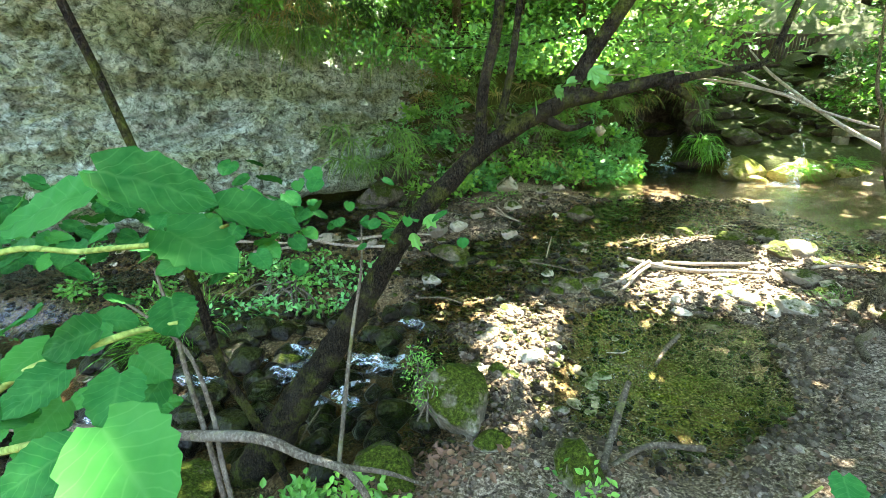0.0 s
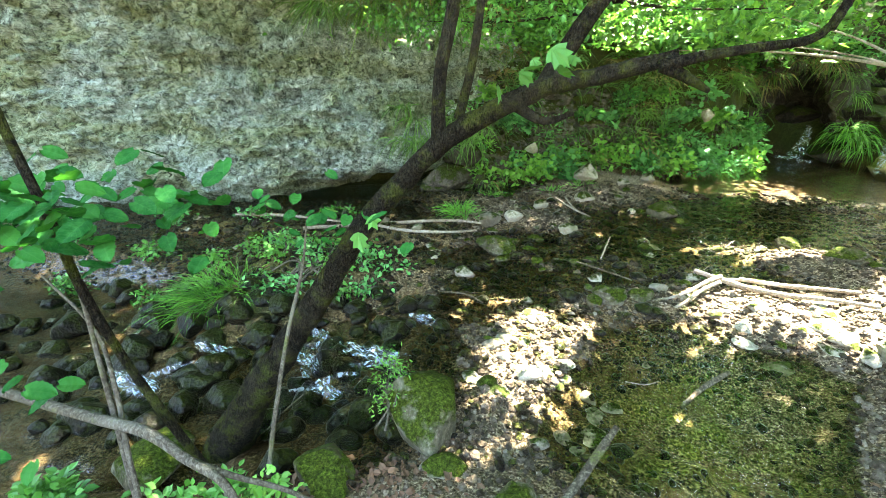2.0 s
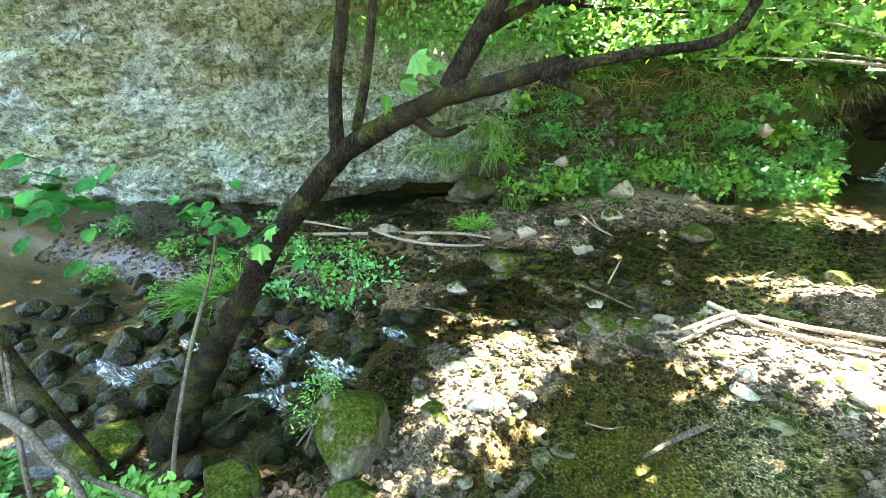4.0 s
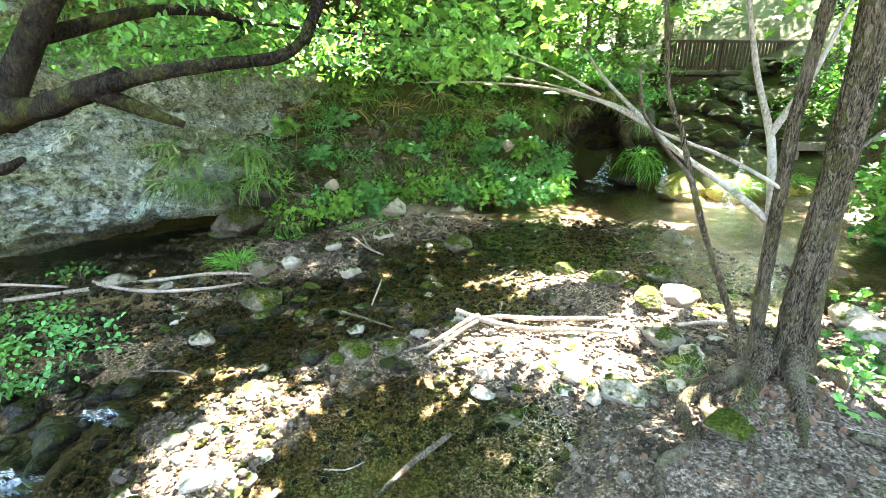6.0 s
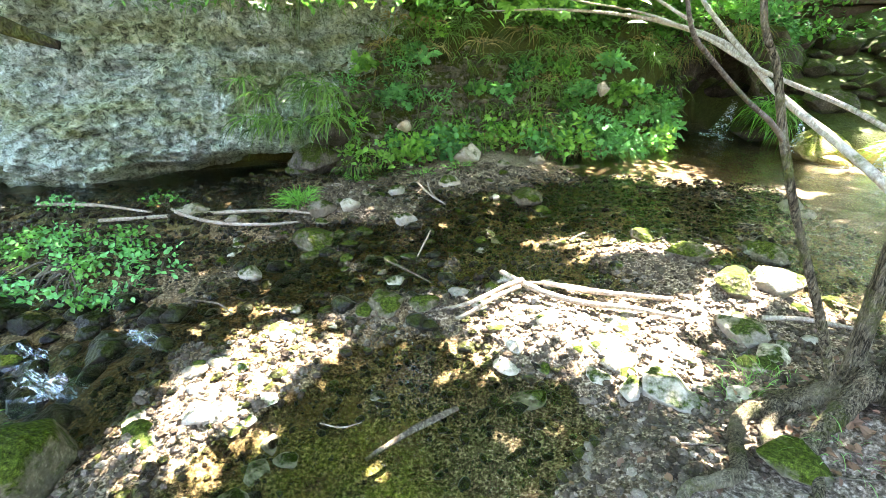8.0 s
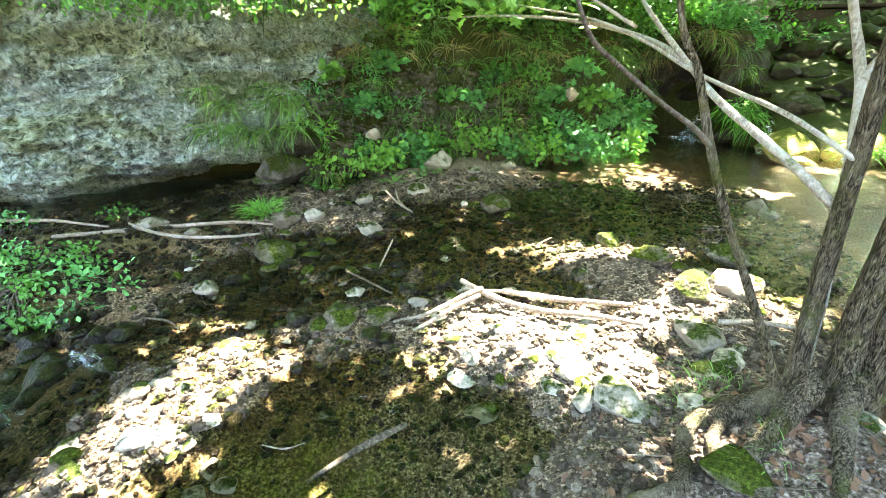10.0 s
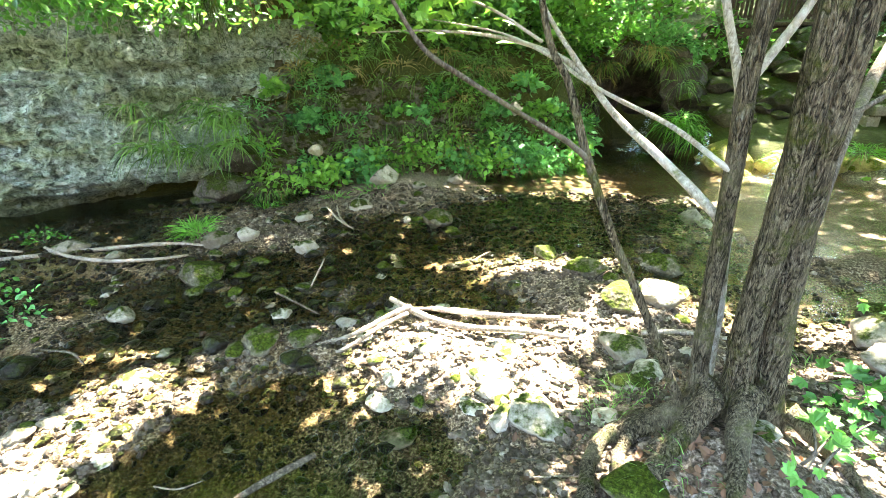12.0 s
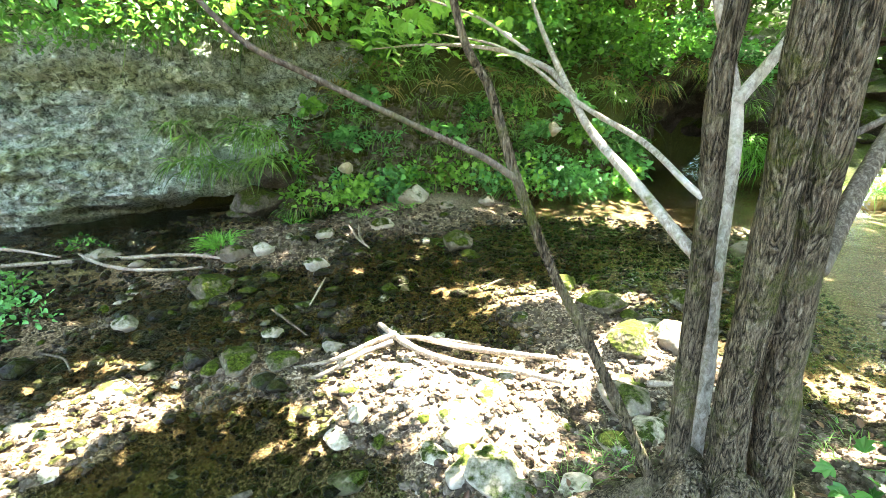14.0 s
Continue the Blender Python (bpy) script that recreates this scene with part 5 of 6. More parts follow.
for x in (10.3, 17.5):
    board("pier", (x, 20.9, 0.5), (x, 21.0, 3.0), 0.9, 2.2, ROCK_DARK, bridge)

# ---- plants ----
def shrub(name, label, x, y, z, r, n, size, mat, shape=OVAL, group="", stems=5, flat=0.7, category="shrub"):
    """A bush: stems out of its base and leaves in clumps."""
    ob = thing(name, label, category, group)
    rx, ry, rz = r
    tips = np.array([x, y, z + rz]) + unit(rng.normal(0, 1, (stems * 3, 3))) * rng.uniform(0.45, 1.0, (stems * 3, 1)) * [rx, ry, rz]
    base = np.array([x, y, z - 0.05])
    for t in tips[:stems]:
        m = (base + t) / 2 + rng.normal(0, 0.06, 3) * rx + [0, 0, 0.1 * rz]
        part_of("stem", limb_mesh("stem", [limb([base + rng.normal(0, 0.04, 3) * [1, 1, 0], m, t], [0.009 + 0.006 * rz, 0.007, 0.003], 5, n=8)], BARK_TWIG), ob)
    k = rng.integers(0, len(tips), n)
    pos = tips[k] + rng.normal(0, 0.26, (n, 3)) * [rx, ry, rz]
    out = unit(pos - np.array([x, y, z])) * [1, 1, 0.4]
    me = leaves("foliage", pos, out, size, mat, shape, flat)
    tagged(part_of("foliage", me, ob), kind="stuff")
    return ob


def tuft(x, y, z, n, length, mat, label, spread=0.12, lean=(0, -0.35, 0.8), bend=1.0, width=0.007, group="grass tufts"):
    pos = np.array([x, y, z]) + rng.normal(0, 1, (n, 3)) * [spread, spread, spread * 0.25]
    out = (pos - [x, y, z]) * 2.5 / max(spread, 0.01) * 0.35 + np.array(lean)
    thing("grass_tuft", label, "grass", group, "stuff", blades("grass_tuft", pos, out, length, mat, width, bend))


pl = random.Random(5)
FLAT_LEAF = "leafy green plant growing from the wet bank"
# plants at the foot of the bank
for x, y, w, n in [(-0.7, 9.25, 0.35, 260), (-0.2, 9.45, 0.4, 300), (0.3, 9.6, 0.42, 320), (0.8, 9.95, 0.45, 320), (1.3, 10.35, 0.45, 300), (1.9, 10.7, 0.5, 340), (2.5, 10.85, 0.5, 340), (3.1, 10.95, 0.55, 400), (3.7, 11.2, 0.55, 400), (4.3, 11.6, 0.5, 360), (4.8, 12.1, 0.45, 320)]:
    shrub("bank_plant", FLAT_LEAF, x, y, on_land(x, y), (w, w * 0.7, w * 0.65), int(n * 0.8), 0.12, LEAF_COOL if pl.random() < 0.5 else LEAF_BRIGHT, LOBED if pl.random() < 0.5 else OVAL, "bank plants", 6)
for k in range(40):
    x = pl.uniform(-0.9, 5.2)
    d = pl.uniform(0.0, 1.0) ** 1.6
    y = float(np.interp(x, BACK_X, BACK_Y)) + d - 0.12
    w = pl.uniform(0.22, 0.4)
    shrub("bank_plant", FLAT_LEAF, x, y, 0.25 + 1.6 * d + pl.uniform(-0.1, 0.2), (w, w * 0.6, w * 0.55), int(380 * w), pl.uniform(0.09, 0.15), pl.choice([LEAF_COOL, LEAF_BRIGHT, LEAF_MID, LEAF_COOL]), pl.choice([OVAL, LOBED, SLIM]), "bank plants", 4)
# bushes up the bank
for k in range(84):
    x = pl.uniform(-0.9, 5.9)
    d = pl.uniform(1.4, 2.2) if k % 4 == 0 else pl.uniform(2.0, 4.6)
    y = float(np.interp(x, BACK_X, BACK_Y)) + d
    if x < 0.2 and d > 2.2:
        continue
    w = pl.uniform(0.35, 0.7)
    mat = pl.choice([LEAF_MID, LEAF_BRIGHT, LEAF_COOL, LEAF_MID, LEAF_BRIGHT])
    shrub("bush", "dense green bush on the steep wooded bank", x, y, on_land(x, y) - 0.1, (w, w, w * 0.8), int(520 * w), pl.uniform(0.09, 0.15), mat, pl.choice([OVAL, LOBED, LOBED]), "bank bushes", 5, 0.9, "bush")
for x, y, z in [(5.5, 13.9, 2.5), (6.0, 13.9, 2.6), (6.7, 14.0, 2.6), (7.4, 14.8, 2.3), (5.1, 13.5, 2.1), (7.9, 15.2, 2.0), (6.3, 15.0, 3.0)]:
    shrub("bush", "green bush hanging over the waterfall cleft", x, y, z, (0.55, 0.45, 0.3), 330, 0.12, LEAF_MID if x < 6.3 else LEAF_COOL, OVAL, "cleft bushes", 5, 0.9, "bush")
for k in range(16):
    a = pl.uniform(0.5, 2.9)
    tuft(6.38 + 1.4 * math.cos(a), 13.65, 0.15 + 2.35 * math.sin(a), 60, 0.36, GRASS_DRY if k % 4 == 0 else GRASS, "grass hanging round the rock hollow", 0.16, (0, -0.8, 0.1), 1.5, 0.016, "hollow grass")
for x, y, w, z in [(5.2, 13.3, 0.8, 0.5), (5.15, 13.5, 0.7, 1.2), (5.6, 13.8, 0.8, 2.2), (7.1, 13.9, 0.9, 2.2), (7.75, 14.2, 0.8, 1.2)]:
    stone(x, y, w, ROCK_DARK, "rough dark rock round the waterfall hollow", "rock", "hollow rocks", 0.8, z=z)
# grass on the bank and the ledge
for k in range(120):
    x = pl.uniform(-0.9, 5.3)
    d = pl.uniform(-0.15, 1.9)
    y = float(np.interp(x, BACK_X, BACK_Y)) + d
    m = GRASS_DRY if pl.random() < 0.16 else GRASS
    tuft(x, y - 0.12, on_land(x, y) + (0.18 if x < 3 else 0.08), 50, pl.uniform(0.3, 0.5), m, "long arching grass hanging over the bank" if m is GRASS else "straw-coloured dry grass on the bank", 0.13, (0, -0.6, 0.55), 1.5, 0.02)
for k in range(15):
    x, z = pl.uniform(-1.9, -0.5), pl.uniform(1.0, 1.75)
    tuft(x, 8.62 + 0.47 * (x + 0.9), z, 40, pl.uniform(0.28, 0.42), GRASS, "dark green grass clump rooted in the cliff ledge", 0.12, (pl.uniform(-0.4, 0.2), -0.7, 0.35), 1.7, 0.024, "ledge grass")
for x, y, z in [(7.5, 13.45, 0.8), (7.32, 13.5, 0.85), (7.72, 13.4, 0.75), (7.55, 13.6, 1.0), (7.75, 13.35, 0.55)]:
    tuft(x, y, z, 90, 0.42, GRASS_FRESH, "bright green grass cushion on the tufa mound", 0.17, (0, -0.75, 0.4), 1.6, 0.026, "mound grass")
for x, y, z in [(8.85, 11.55, 0.4), (9.0, 11.5, 0.5), (10.2, 11.6, 0.6)]:
    tuft(x, y, z, 160, 0.4, GRASS_FRESH, "fresh grass beside the waterfall", 0.12, (0, -0.5, 0.6), 1.2, 0.013, "waterfall grass")
# green tufts on the bars
for x, y, n, L in [(-0.62, 7.35, 200, 0.32), (-0.5, 7.25, 160, 0.3), (-0.3, 8.6, 150, 0.3), (1.3, 9.3, 90, 0.2), (0.75, 8.9, 100, 0.2), (2.45, 8.15, 80, 0.14), (-2.9, 4.45, 500, 0.4), (-2.7, 4.6, 400, 0.42), (-3.05, 4.6, 400, 0.36)]:
    tuft(x, y, on_land(x, y), n, L, GRASS_FRESH, "fresh green tuft on the stony bar", 0.11 if L < 0.35 else 0.2, (0, -0.1, 1), 0.9, 0.009, "bar tufts")
for x, y, n in [(-1.6, 4.85, 150), (-1.9, 5.0, 140), (-2.3, 5.0, 150), (-1.3, 5.0, 120), (-2.0, 5.5, 120), (-2.7, 5.1, 150), (-3.4, 5.0, 200), (-0.95, 5.15, 70), (-3.6, 6.4, 120), (-2.4, 6.9, 90), (-3.8, 4.4, 160), (-4.4, 5.2, 180), (-5.2, 4.6, 200), (-4.8, 6.0, 160), (-1.1, 4.75, 80), (-6.0, 5.4, 200), (-1.4, 4.6, 90), (-1.8, 4.55, 110), (-2.2, 4.5, 110), (-2.5, 5.4, 110), (-1.5, 5.4, 90)]:
    shrub("stream_plant", "low leafy plant on the mossy stream bar", x, y, on_land(x, y), (0.26, 0.2, 0.12), n, 0.06, LEAF_MID if pl.random() < 0.6 else LEAF_COOL, OVAL, "stream plants", 4, 1.0, "plant")
# small plants on the boulder and the near bank
for x, y, z, n, s in [(-0.2, 2.95, 0.22, 260, 0.035), (-0.12, 2.75, 0.16, 160, 0.03)]:
    shrub("fern", "small bright fern growing on the mossy boulder", x, y, z, (0.15, 0.12, 0.13), n, s, LEAF_BRIGHT, SLIM, "boulder ferns", 5, 0.8, "fern")
for x, y, n, s in [(-0.8, 1.95, 180, 0.055), (-0.55, 2.02, 120, 0.05), (-1.05, 1.85, 160, 0.06), (-0.42, 1.85, 70, 0.06), (0.72, 2.0, 50, 0.05), (-1.5, 1.6, 260, 0.07), (-1.9, 1.8, 260, 0.07)]:
    shrub("bank_herb", "small bright herb on the leaf-littered bank", x, y, on_land(x, y), (0.16, 0.13, 0.11), n, s, LEAF_BRIGHT if n < 150 else LEAF_MID, OVAL, "bank herbs", 4, 1.1, "herb")
for x, y, n, s in [(4.8, 3.75, 22, 0.08), (5.05, 4.0, 36, 0.06), (5.3, 4.3, 60, 0.08), (5.75, 3.2, 140, 0.08), (6.2, 3.5, 160, 0.09), (6.6, 3.9, 180, 0.1), (6.5, 4.5, 110, 0.09), (5.9, 2.8, 160, 0.09), (7.0, 4.3, 200, 0.1), (6.1, 4.1, 40, 0.08), (6.4, 5.4, 50, 0.08), (4.4, 2.6, 60, 0.07), (4.9, 2.6, 100, 0.07)]:
    shrub("path_plant", "green broad-leaved plant beside the dirt path", x, y, on_land(x, y), (0.24, 0.22, 0.14), n, s, LEAF_BRIGHT if s > 0.15 else LEAF_MID, LOBED, "path plants", 4, 1.2, "plant")
for x, y in [(4.15, 4.45), (4.0, 4.25), (4.35, 4.5), (5.4, 4.75), (4.3, 3.75), (5.6, 5.0)]:
    tuft(x, y, on_land(x, y), 60, 0.15, GRASS, "thin grass tuft near the tree roots", 0.1, (0, 0, 1), 1.0, 0.005, "root grass")
# shrubs on the right bank
for k in range(30):
    x, y = pl.uniform(8.2, 12.5), pl.uniform(4.8, 9.4)
    if y > 9.0 + (x - 9) * 0.3 or (x < 8.8 and y > 6.4):
        continue
    w = pl.uniform(0.55, 0.9)
    shrub("bush", "leafy green shrub on the slope by the path", x, y, on_land(x, y) - 0.05, (w, w, w * 0.9), int(500 * w), 0.13, pl.choice([LEAF_MID, LEAF_BRIGHT, LEAF_COOL]), LOBED, "slope shrubs", 5, 0.9, "bush")
for k in range(26):
    x, y = pl.uniform(9.5, 20), pl.uniform(12.5, 19.5)
    if abs(x - (9.3 + (y - 13) * 0.55)) < 1.7:
        continue
    w = pl.uniform(0.6, 1.1)
    shrub("bush", "green undergrowth beside the cascade", x, y, on_land(x, y) - 0.05, (w, w, w * 0.8), int(420 * w), 0.15, pl.choice([LEAF_MID, LEAF_DARK, LEAF_BRIGHT]), OVAL, "cascade bushes", 5, 0.9, "bush")


# ---- woods behind ----
def forest_tree(x, y, height, crown, mat, n, label, size=0.16, low=0.3):
    g = on_land(x, y)
    ob = thing("forest_tree", label, "tree", "forest trees")
    lean = rng.normal(0, 0.06, 2) * height
    top = np.array([x + lean[0], y + lean[1], g + height])
    pts = [(x, y, g - 0.3), (x + lean[0] * 0.3, y + lean[1] * 0.2, g + height * 0.4), tuple(top)]
    part_of("trunk", limb_mesh("trunk", [limb(pts, [0.05 + 0.016 * height, 0.02 + 0.011 * height, 0.02], 10, n=24)], BARK_RIDGED), ob)
    tips = []
    for k in range(13):
        s = low + (0.97 - low) * (k + 0.5) / 13
        c = np.array([x + lean[0] * s, y + lean[1] * s, g + height * s])
        a = k * 2.4 + x
        reach = crown * (1.1 - 0.55 * s) * rng.uniform(0.7, 1.15)
        t = c + np.array([math.cos(a) * reach, math.sin(a) * reach, rng.uniform(-0.05, 0.25) * reach])
        part_of("branch", limb_mesh("branch", [limb([c, (c + t) / 2 + [0, 0, 0.1 * reach], t], [0.035, 0.022, 0.008], 5, n=6)], BARK_RIDGED), ob)
        for f in (0.45, 0.75, 1.0):
            tips.append(c + (t - c) * f + [0, 0, 0.05])
    tips = np.array(tips)
    k = rng.integers(0, len(tips), n)
    pos = tips[k] + rng.normal(0, 1, (n, 3)) * crown * [0.2, 0.2, 0.07]
    tagged(part_of("crown", leaves("crown", pos, unit(rng.normal(0, 1, (n, 3)) * [1, 1, 0.2]), size, mat, OVAL, 1.6, 0.25, 0.4), ob), kind="stuff")


for x, y, h, c, m, n in [(0.4, 12.9, 5.5, 1.6, LEAF_MID, 1200), (2.2, 13.7, 6, 1.8, LEAF_BRIGHT, 1300), (3.9, 14.5, 6, 1.8, LEAF_MID, 1300), (5.0, 15.5, 6.5, 2.0, LEAF_MID, 2800), (7.0, 17.2, 6, 2.0, LEAF_BRIGHT, 2600), (8.6, 19.5, 7, 2.2, LEAF_MID, 2600),
                         (1.2, 16, 8, 2.4, LEAF_DARK, 2600), (4.2, 18, 8, 2.5, LEAF_DARK, 2600), (9.5, 24, 9, 2.8, LEAF_MID, 2600), (13, 25, 9, 3.0, LEAF_BRIGHT, 2800), (17, 24, 9, 3, LEAF_BRIGHT, 2600), (19, 19, 8, 2.6, LEAF_BRIGHT, 2600),
                         (16.5, 15.5, 7, 2.2, LEAF_BRIGHT, 2600), (13.5, 9.2, 6, 2.0, LEAF_BRIGHT, 2600), (12.5, 6.0, 6, 2.0, LEAF_BRIGHT, 2600), (14.5, 12.5, 7, 2.2, LEAF_MID, 2600), (22, 28, 11, 3.5, LEAF_MID, 2600), (10, 31, 12, 3.6, LEAF_DARK, 2600), (15.5, 32, 12, 3.6, LEAF_MID, 2600), (5, 24, 10, 3.2, LEAF_DARK, 2600), (24, 16, 10, 3.2, LEAF_MID, 2600), (18, 9, 8, 2.6, LEAF_MID, 2600), (11.5, 2.5, 6, 2.0, LEAF_BRIGHT, 2400), (12.0, 28, 9, 3.4, LEAF_MID, 3600), (7.0, 27, 9, 3.2, LEAF_MID, 3400), (19, 30, 10, 3.6, LEAF_BRIGHT, 3400), (16, 27.5, 8, 3.0, LEAF_MID, 3400), (25, 23, 10, 3.4, LEAF_BRIGHT, 3200), (2.5, 21, 8, 2.8, LEAF_DARK, 3000), (7.5, 22, 7, 2.4, LEAF_MID, 3000)]:
    forest_tree(x, y, h, c, m, n, "broad-leaved forest tree with layered green foliage", 0.17, 0.12)

# hanging greenery over the cliff edge
for k in range(20):
    x = pl.uniform(-3.2, -0.6)
    y = float(np.interp(x, BACK_X, BACK_Y)) + pl.uniform(0.25, 0.6)
    tuft(x, y, pl.uniform(3.1, 3.9), 60, 0.5, GRASS_DRY if k % 6 == 0 else GRASS, "dark grass and roots hanging from the cliff top", 0.2, (0, -0.8, -0.1), 1.4, 0.02, "hanging grass")
for k in range(12):
    x = pl.uniform(-3.2, -0.4)
    y = float(np.interp(x, BACK_X, BACK_Y)) + pl.uniform(0.4, 0.8)
    shrub("bush", "dark bush hanging over the cliff top", x, y, pl.uniform(3.1, 3.7), (0.5, 0.4, 0.3), 260, 0.1, LEAF_DARK if k % 3 else LEAF_MID, OVAL, "cliff top bushes", 5, 0.9, "bush")

# ---- the high canopy, open where sunlight reaches the ground ----
GLADES = [(0.9, 4.35, 0.42, 0.36), (0.62, 3.6, 0.34, 0.4), (0.72, 3.2, 0.28, 0.24), (0.15, 4.85, 0.34, 0.12), (0.5, 2.6, 0.2, 0.12), (3.6, 4.42, 0.45, 0.22), (3.1, 4.8, 0.75, 0.26), (3.3, 5.3, 0.95, 0.26), (3.8, 6.85, 0.75, 0.3),
          (4.7, 5.8, 0.5, 0.3), (5.5, 5.9, 0.8, 0.25), (3.8, 3.75, 0.24, 0.16), (5.1, 3.65, 0.5, 0.26), (5.7, 3.6, 0.45, 0.25), (5.95, 4.7, 0.55, 0.26), (6.4, 5.4, 0.4, 0.2), (10.7, 9.2, 0.8, 0.6), (8.4, 11.5, 0.62, 0.4), (6.4, 9.6, 0.6, 0.2), (1.3, 10.3, 0.5, 0.3), (3.0, 11.6, 0.7, 0.3), (4.6, 12.2, 0.5, 0.3), (2.35, 4.45, 0.2, 0.1)]


def open_sky(x, y):
    """How far a spot of ground lies in a gap of the leaves: over 1 is sunlit."""
    wob = 0.75 * fbm(x * 3.2, y * 3.2, 6.0, 3)
    best = np.full(np.shape(x), 0.0)
    for g in GLADES:
        best = np.maximum(best, 2.04 - np.sqrt(((x - g[0]) / g[2]) ** 2 + ((y - g[1]) / g[3]) ** 2) * 0.75 + wob)
    speck = smooth(0.16, 0.22, fbm(x * 2.6, y * 2.6, 9.0, 2)) * bell(x, y, (4.0, 5.5, 2.6, 1.6)) * 1.6
    return np.maximum(best, speck)


N_CANOPY = 160000
gx, gy = rng.uniform(-12, 12.5, N_CANOPY), rng.uniform(-5.0, 17.5, N_CANOPY)
gz = rng.uniform(6.6, 9.4, N_CANOPY)
keep = open_sky(gx, gy) + rng.normal(0, 0.06, N_CANOPY) < 1.0
thin = np.maximum.reduce([0.32 * smooth(6.5, 8.5, gx), 0.96 * smooth(9.2, 10.2, gy + 0.1 * (gx - 2)) * smooth(6.2, 5.0, gx), 0.92 * smooth(-1.2, -2.2, gx) * smooth(6.5, 7.5, gy), 0.45 * smooth(0.3, -0.6, gy)])
keep &= rng.random(N_CANOPY) > thin
up = np.stack([gx + SUN.x / SUN.z * gz, gy + SUN.y / SUN.z * gz, gz], -1)[keep]
roots = np.array([(-5.5, 11.0), (1.0, 14.8), (6.2, 17.6), (10.8, 4.2), (11.5, 11.2), (-3.5, -2.0), (5.0, -1.5)])
own = np.argmin(((up[:, None, :2] - roots[None]) ** 2).sum(-1), 1)
for k, (x, y) in enumerate(roots):
    pos = up[own == k]
    if len(pos) < 50:
        continue
    ob = thing("canopy_tree", "tall forest tree whose high crown shades the stream", "tree", "canopy trees")
    g = on_land(x, y)
    part_of("trunk", limb_mesh("trunk", [limb([(x, y, g - 0.3), (x + 0.1, y, g + 3), (x, y + 0.1, max(8.5, g + 4))], [0.2, 0.16, 0.08], 12, n=24)], BARK_RIDGED), ob)
    tagged(part_of("crown", leaves("crown", pos, unit(rng.normal(0, 1, pos.shape)), 0.26, LEAF_MID, OVAL, 1.4, 0.1), ob), kind="stuff")

# the wood's roof goes on over the cascade and the slopes
n = 34000
ox, oy, oz = rng.uniform(-14, 24, n), rng.uniform(-9, 30, n), rng.uniform(8.0, 11.5, n)
far_off = ~((ox > -12) & (ox < 12.5) & (oy > -5) & (oy < 17.5)) & (vnoise(ox * 0.8, oy * 0.8, 2.0) > 0.6) & (oy > 0)
up = np.stack([ox + SUN.x / SUN.z * oz, oy + SUN.y / SUN.z * oz, oz], -1)[far_off]
roots = np.array([(21.0, 12.0), (18.5, 26.0), (6.0, 30.0), (24.0, 4.0), (-16.0, 4.0)])
own = np.argmin(((up[:, None, :2] - roots[None]) ** 2).sum(-1), 1)
for k, (x, y) in enumerate(roots):
    ob = thing("canopy_tree", "tall forest tree whose high crown shades the slope", "tree", "canopy trees")
    g = on_land(x, y)
    part_of("trunk", limb_mesh("trunk", [limb([(x, y, g - 0.3), (x + 0.1, y, g + 3), (x, y + 0.1, max(10.5, g + 4))], [0.24, 0.18, 0.08], 12, n=24)], BARK_RIDGED), ob)
    tagged(part_of("crown", leaves("crown", up[own == k], unit(rng.normal(0, 1, (int((own == k).sum()), 3))), 0.45, LEAF_MID, OVAL, 1.4, 0.1), ob), kind="stuff")

# ---- hazel saplings on the near bank ----
def broad_leaf_mesh(seed):
    """A heart-shaped toothed leaf, one unit long, folded along its rib."""
    rows, half = 13, 4
    r = random.Random(seed)
    vs, fs = [], []
    for i in range(rows + 1):
        t = i / rows
        w = 0.43 * (math.sin(math.pi * min(1, t * 0.97 + 0.03)) ** 0.55) * (1.12 - 0.45 * t) if t < 1 else 0.0
        w *= 1 + (0.07 if i % 2 else -0.05)
        for j in range(-half, half + 1):
            u = j / half
            back = -0.09 * abs(u) * (1 - t) ** 3
            z = 0.10 * abs(u) ** 1.3 * (0.6 + 0.4 * math.sin(3 * t + seed)) - 0.18 * t * t + 0.018 * math.sin(26 * t + 3 * abs(u))
            vs.append((u * w, t + back, z + 0.02 * math.sin(seed + 5 * u)))
    n = 2 * half + 1
    fs = [(i * n + j, i * n + j + 1, (i + 1) * n + j + 1, (i + 1) * n + j) for i in range(rows) for j in range(n - 1)]
    me = mesh_from("leaf", vs, fs, LEAF_BROAD)
    uv = me.color_attributes.new("rib", "FLOAT_COLOR", "POINT")
    data = []
    for i in range(rows + 1):
        for j in range(-half, half + 1):
            data += [abs(j) / half, i / rows, 0, 1]
    uv.data.foreach_set("color", data)
    return me


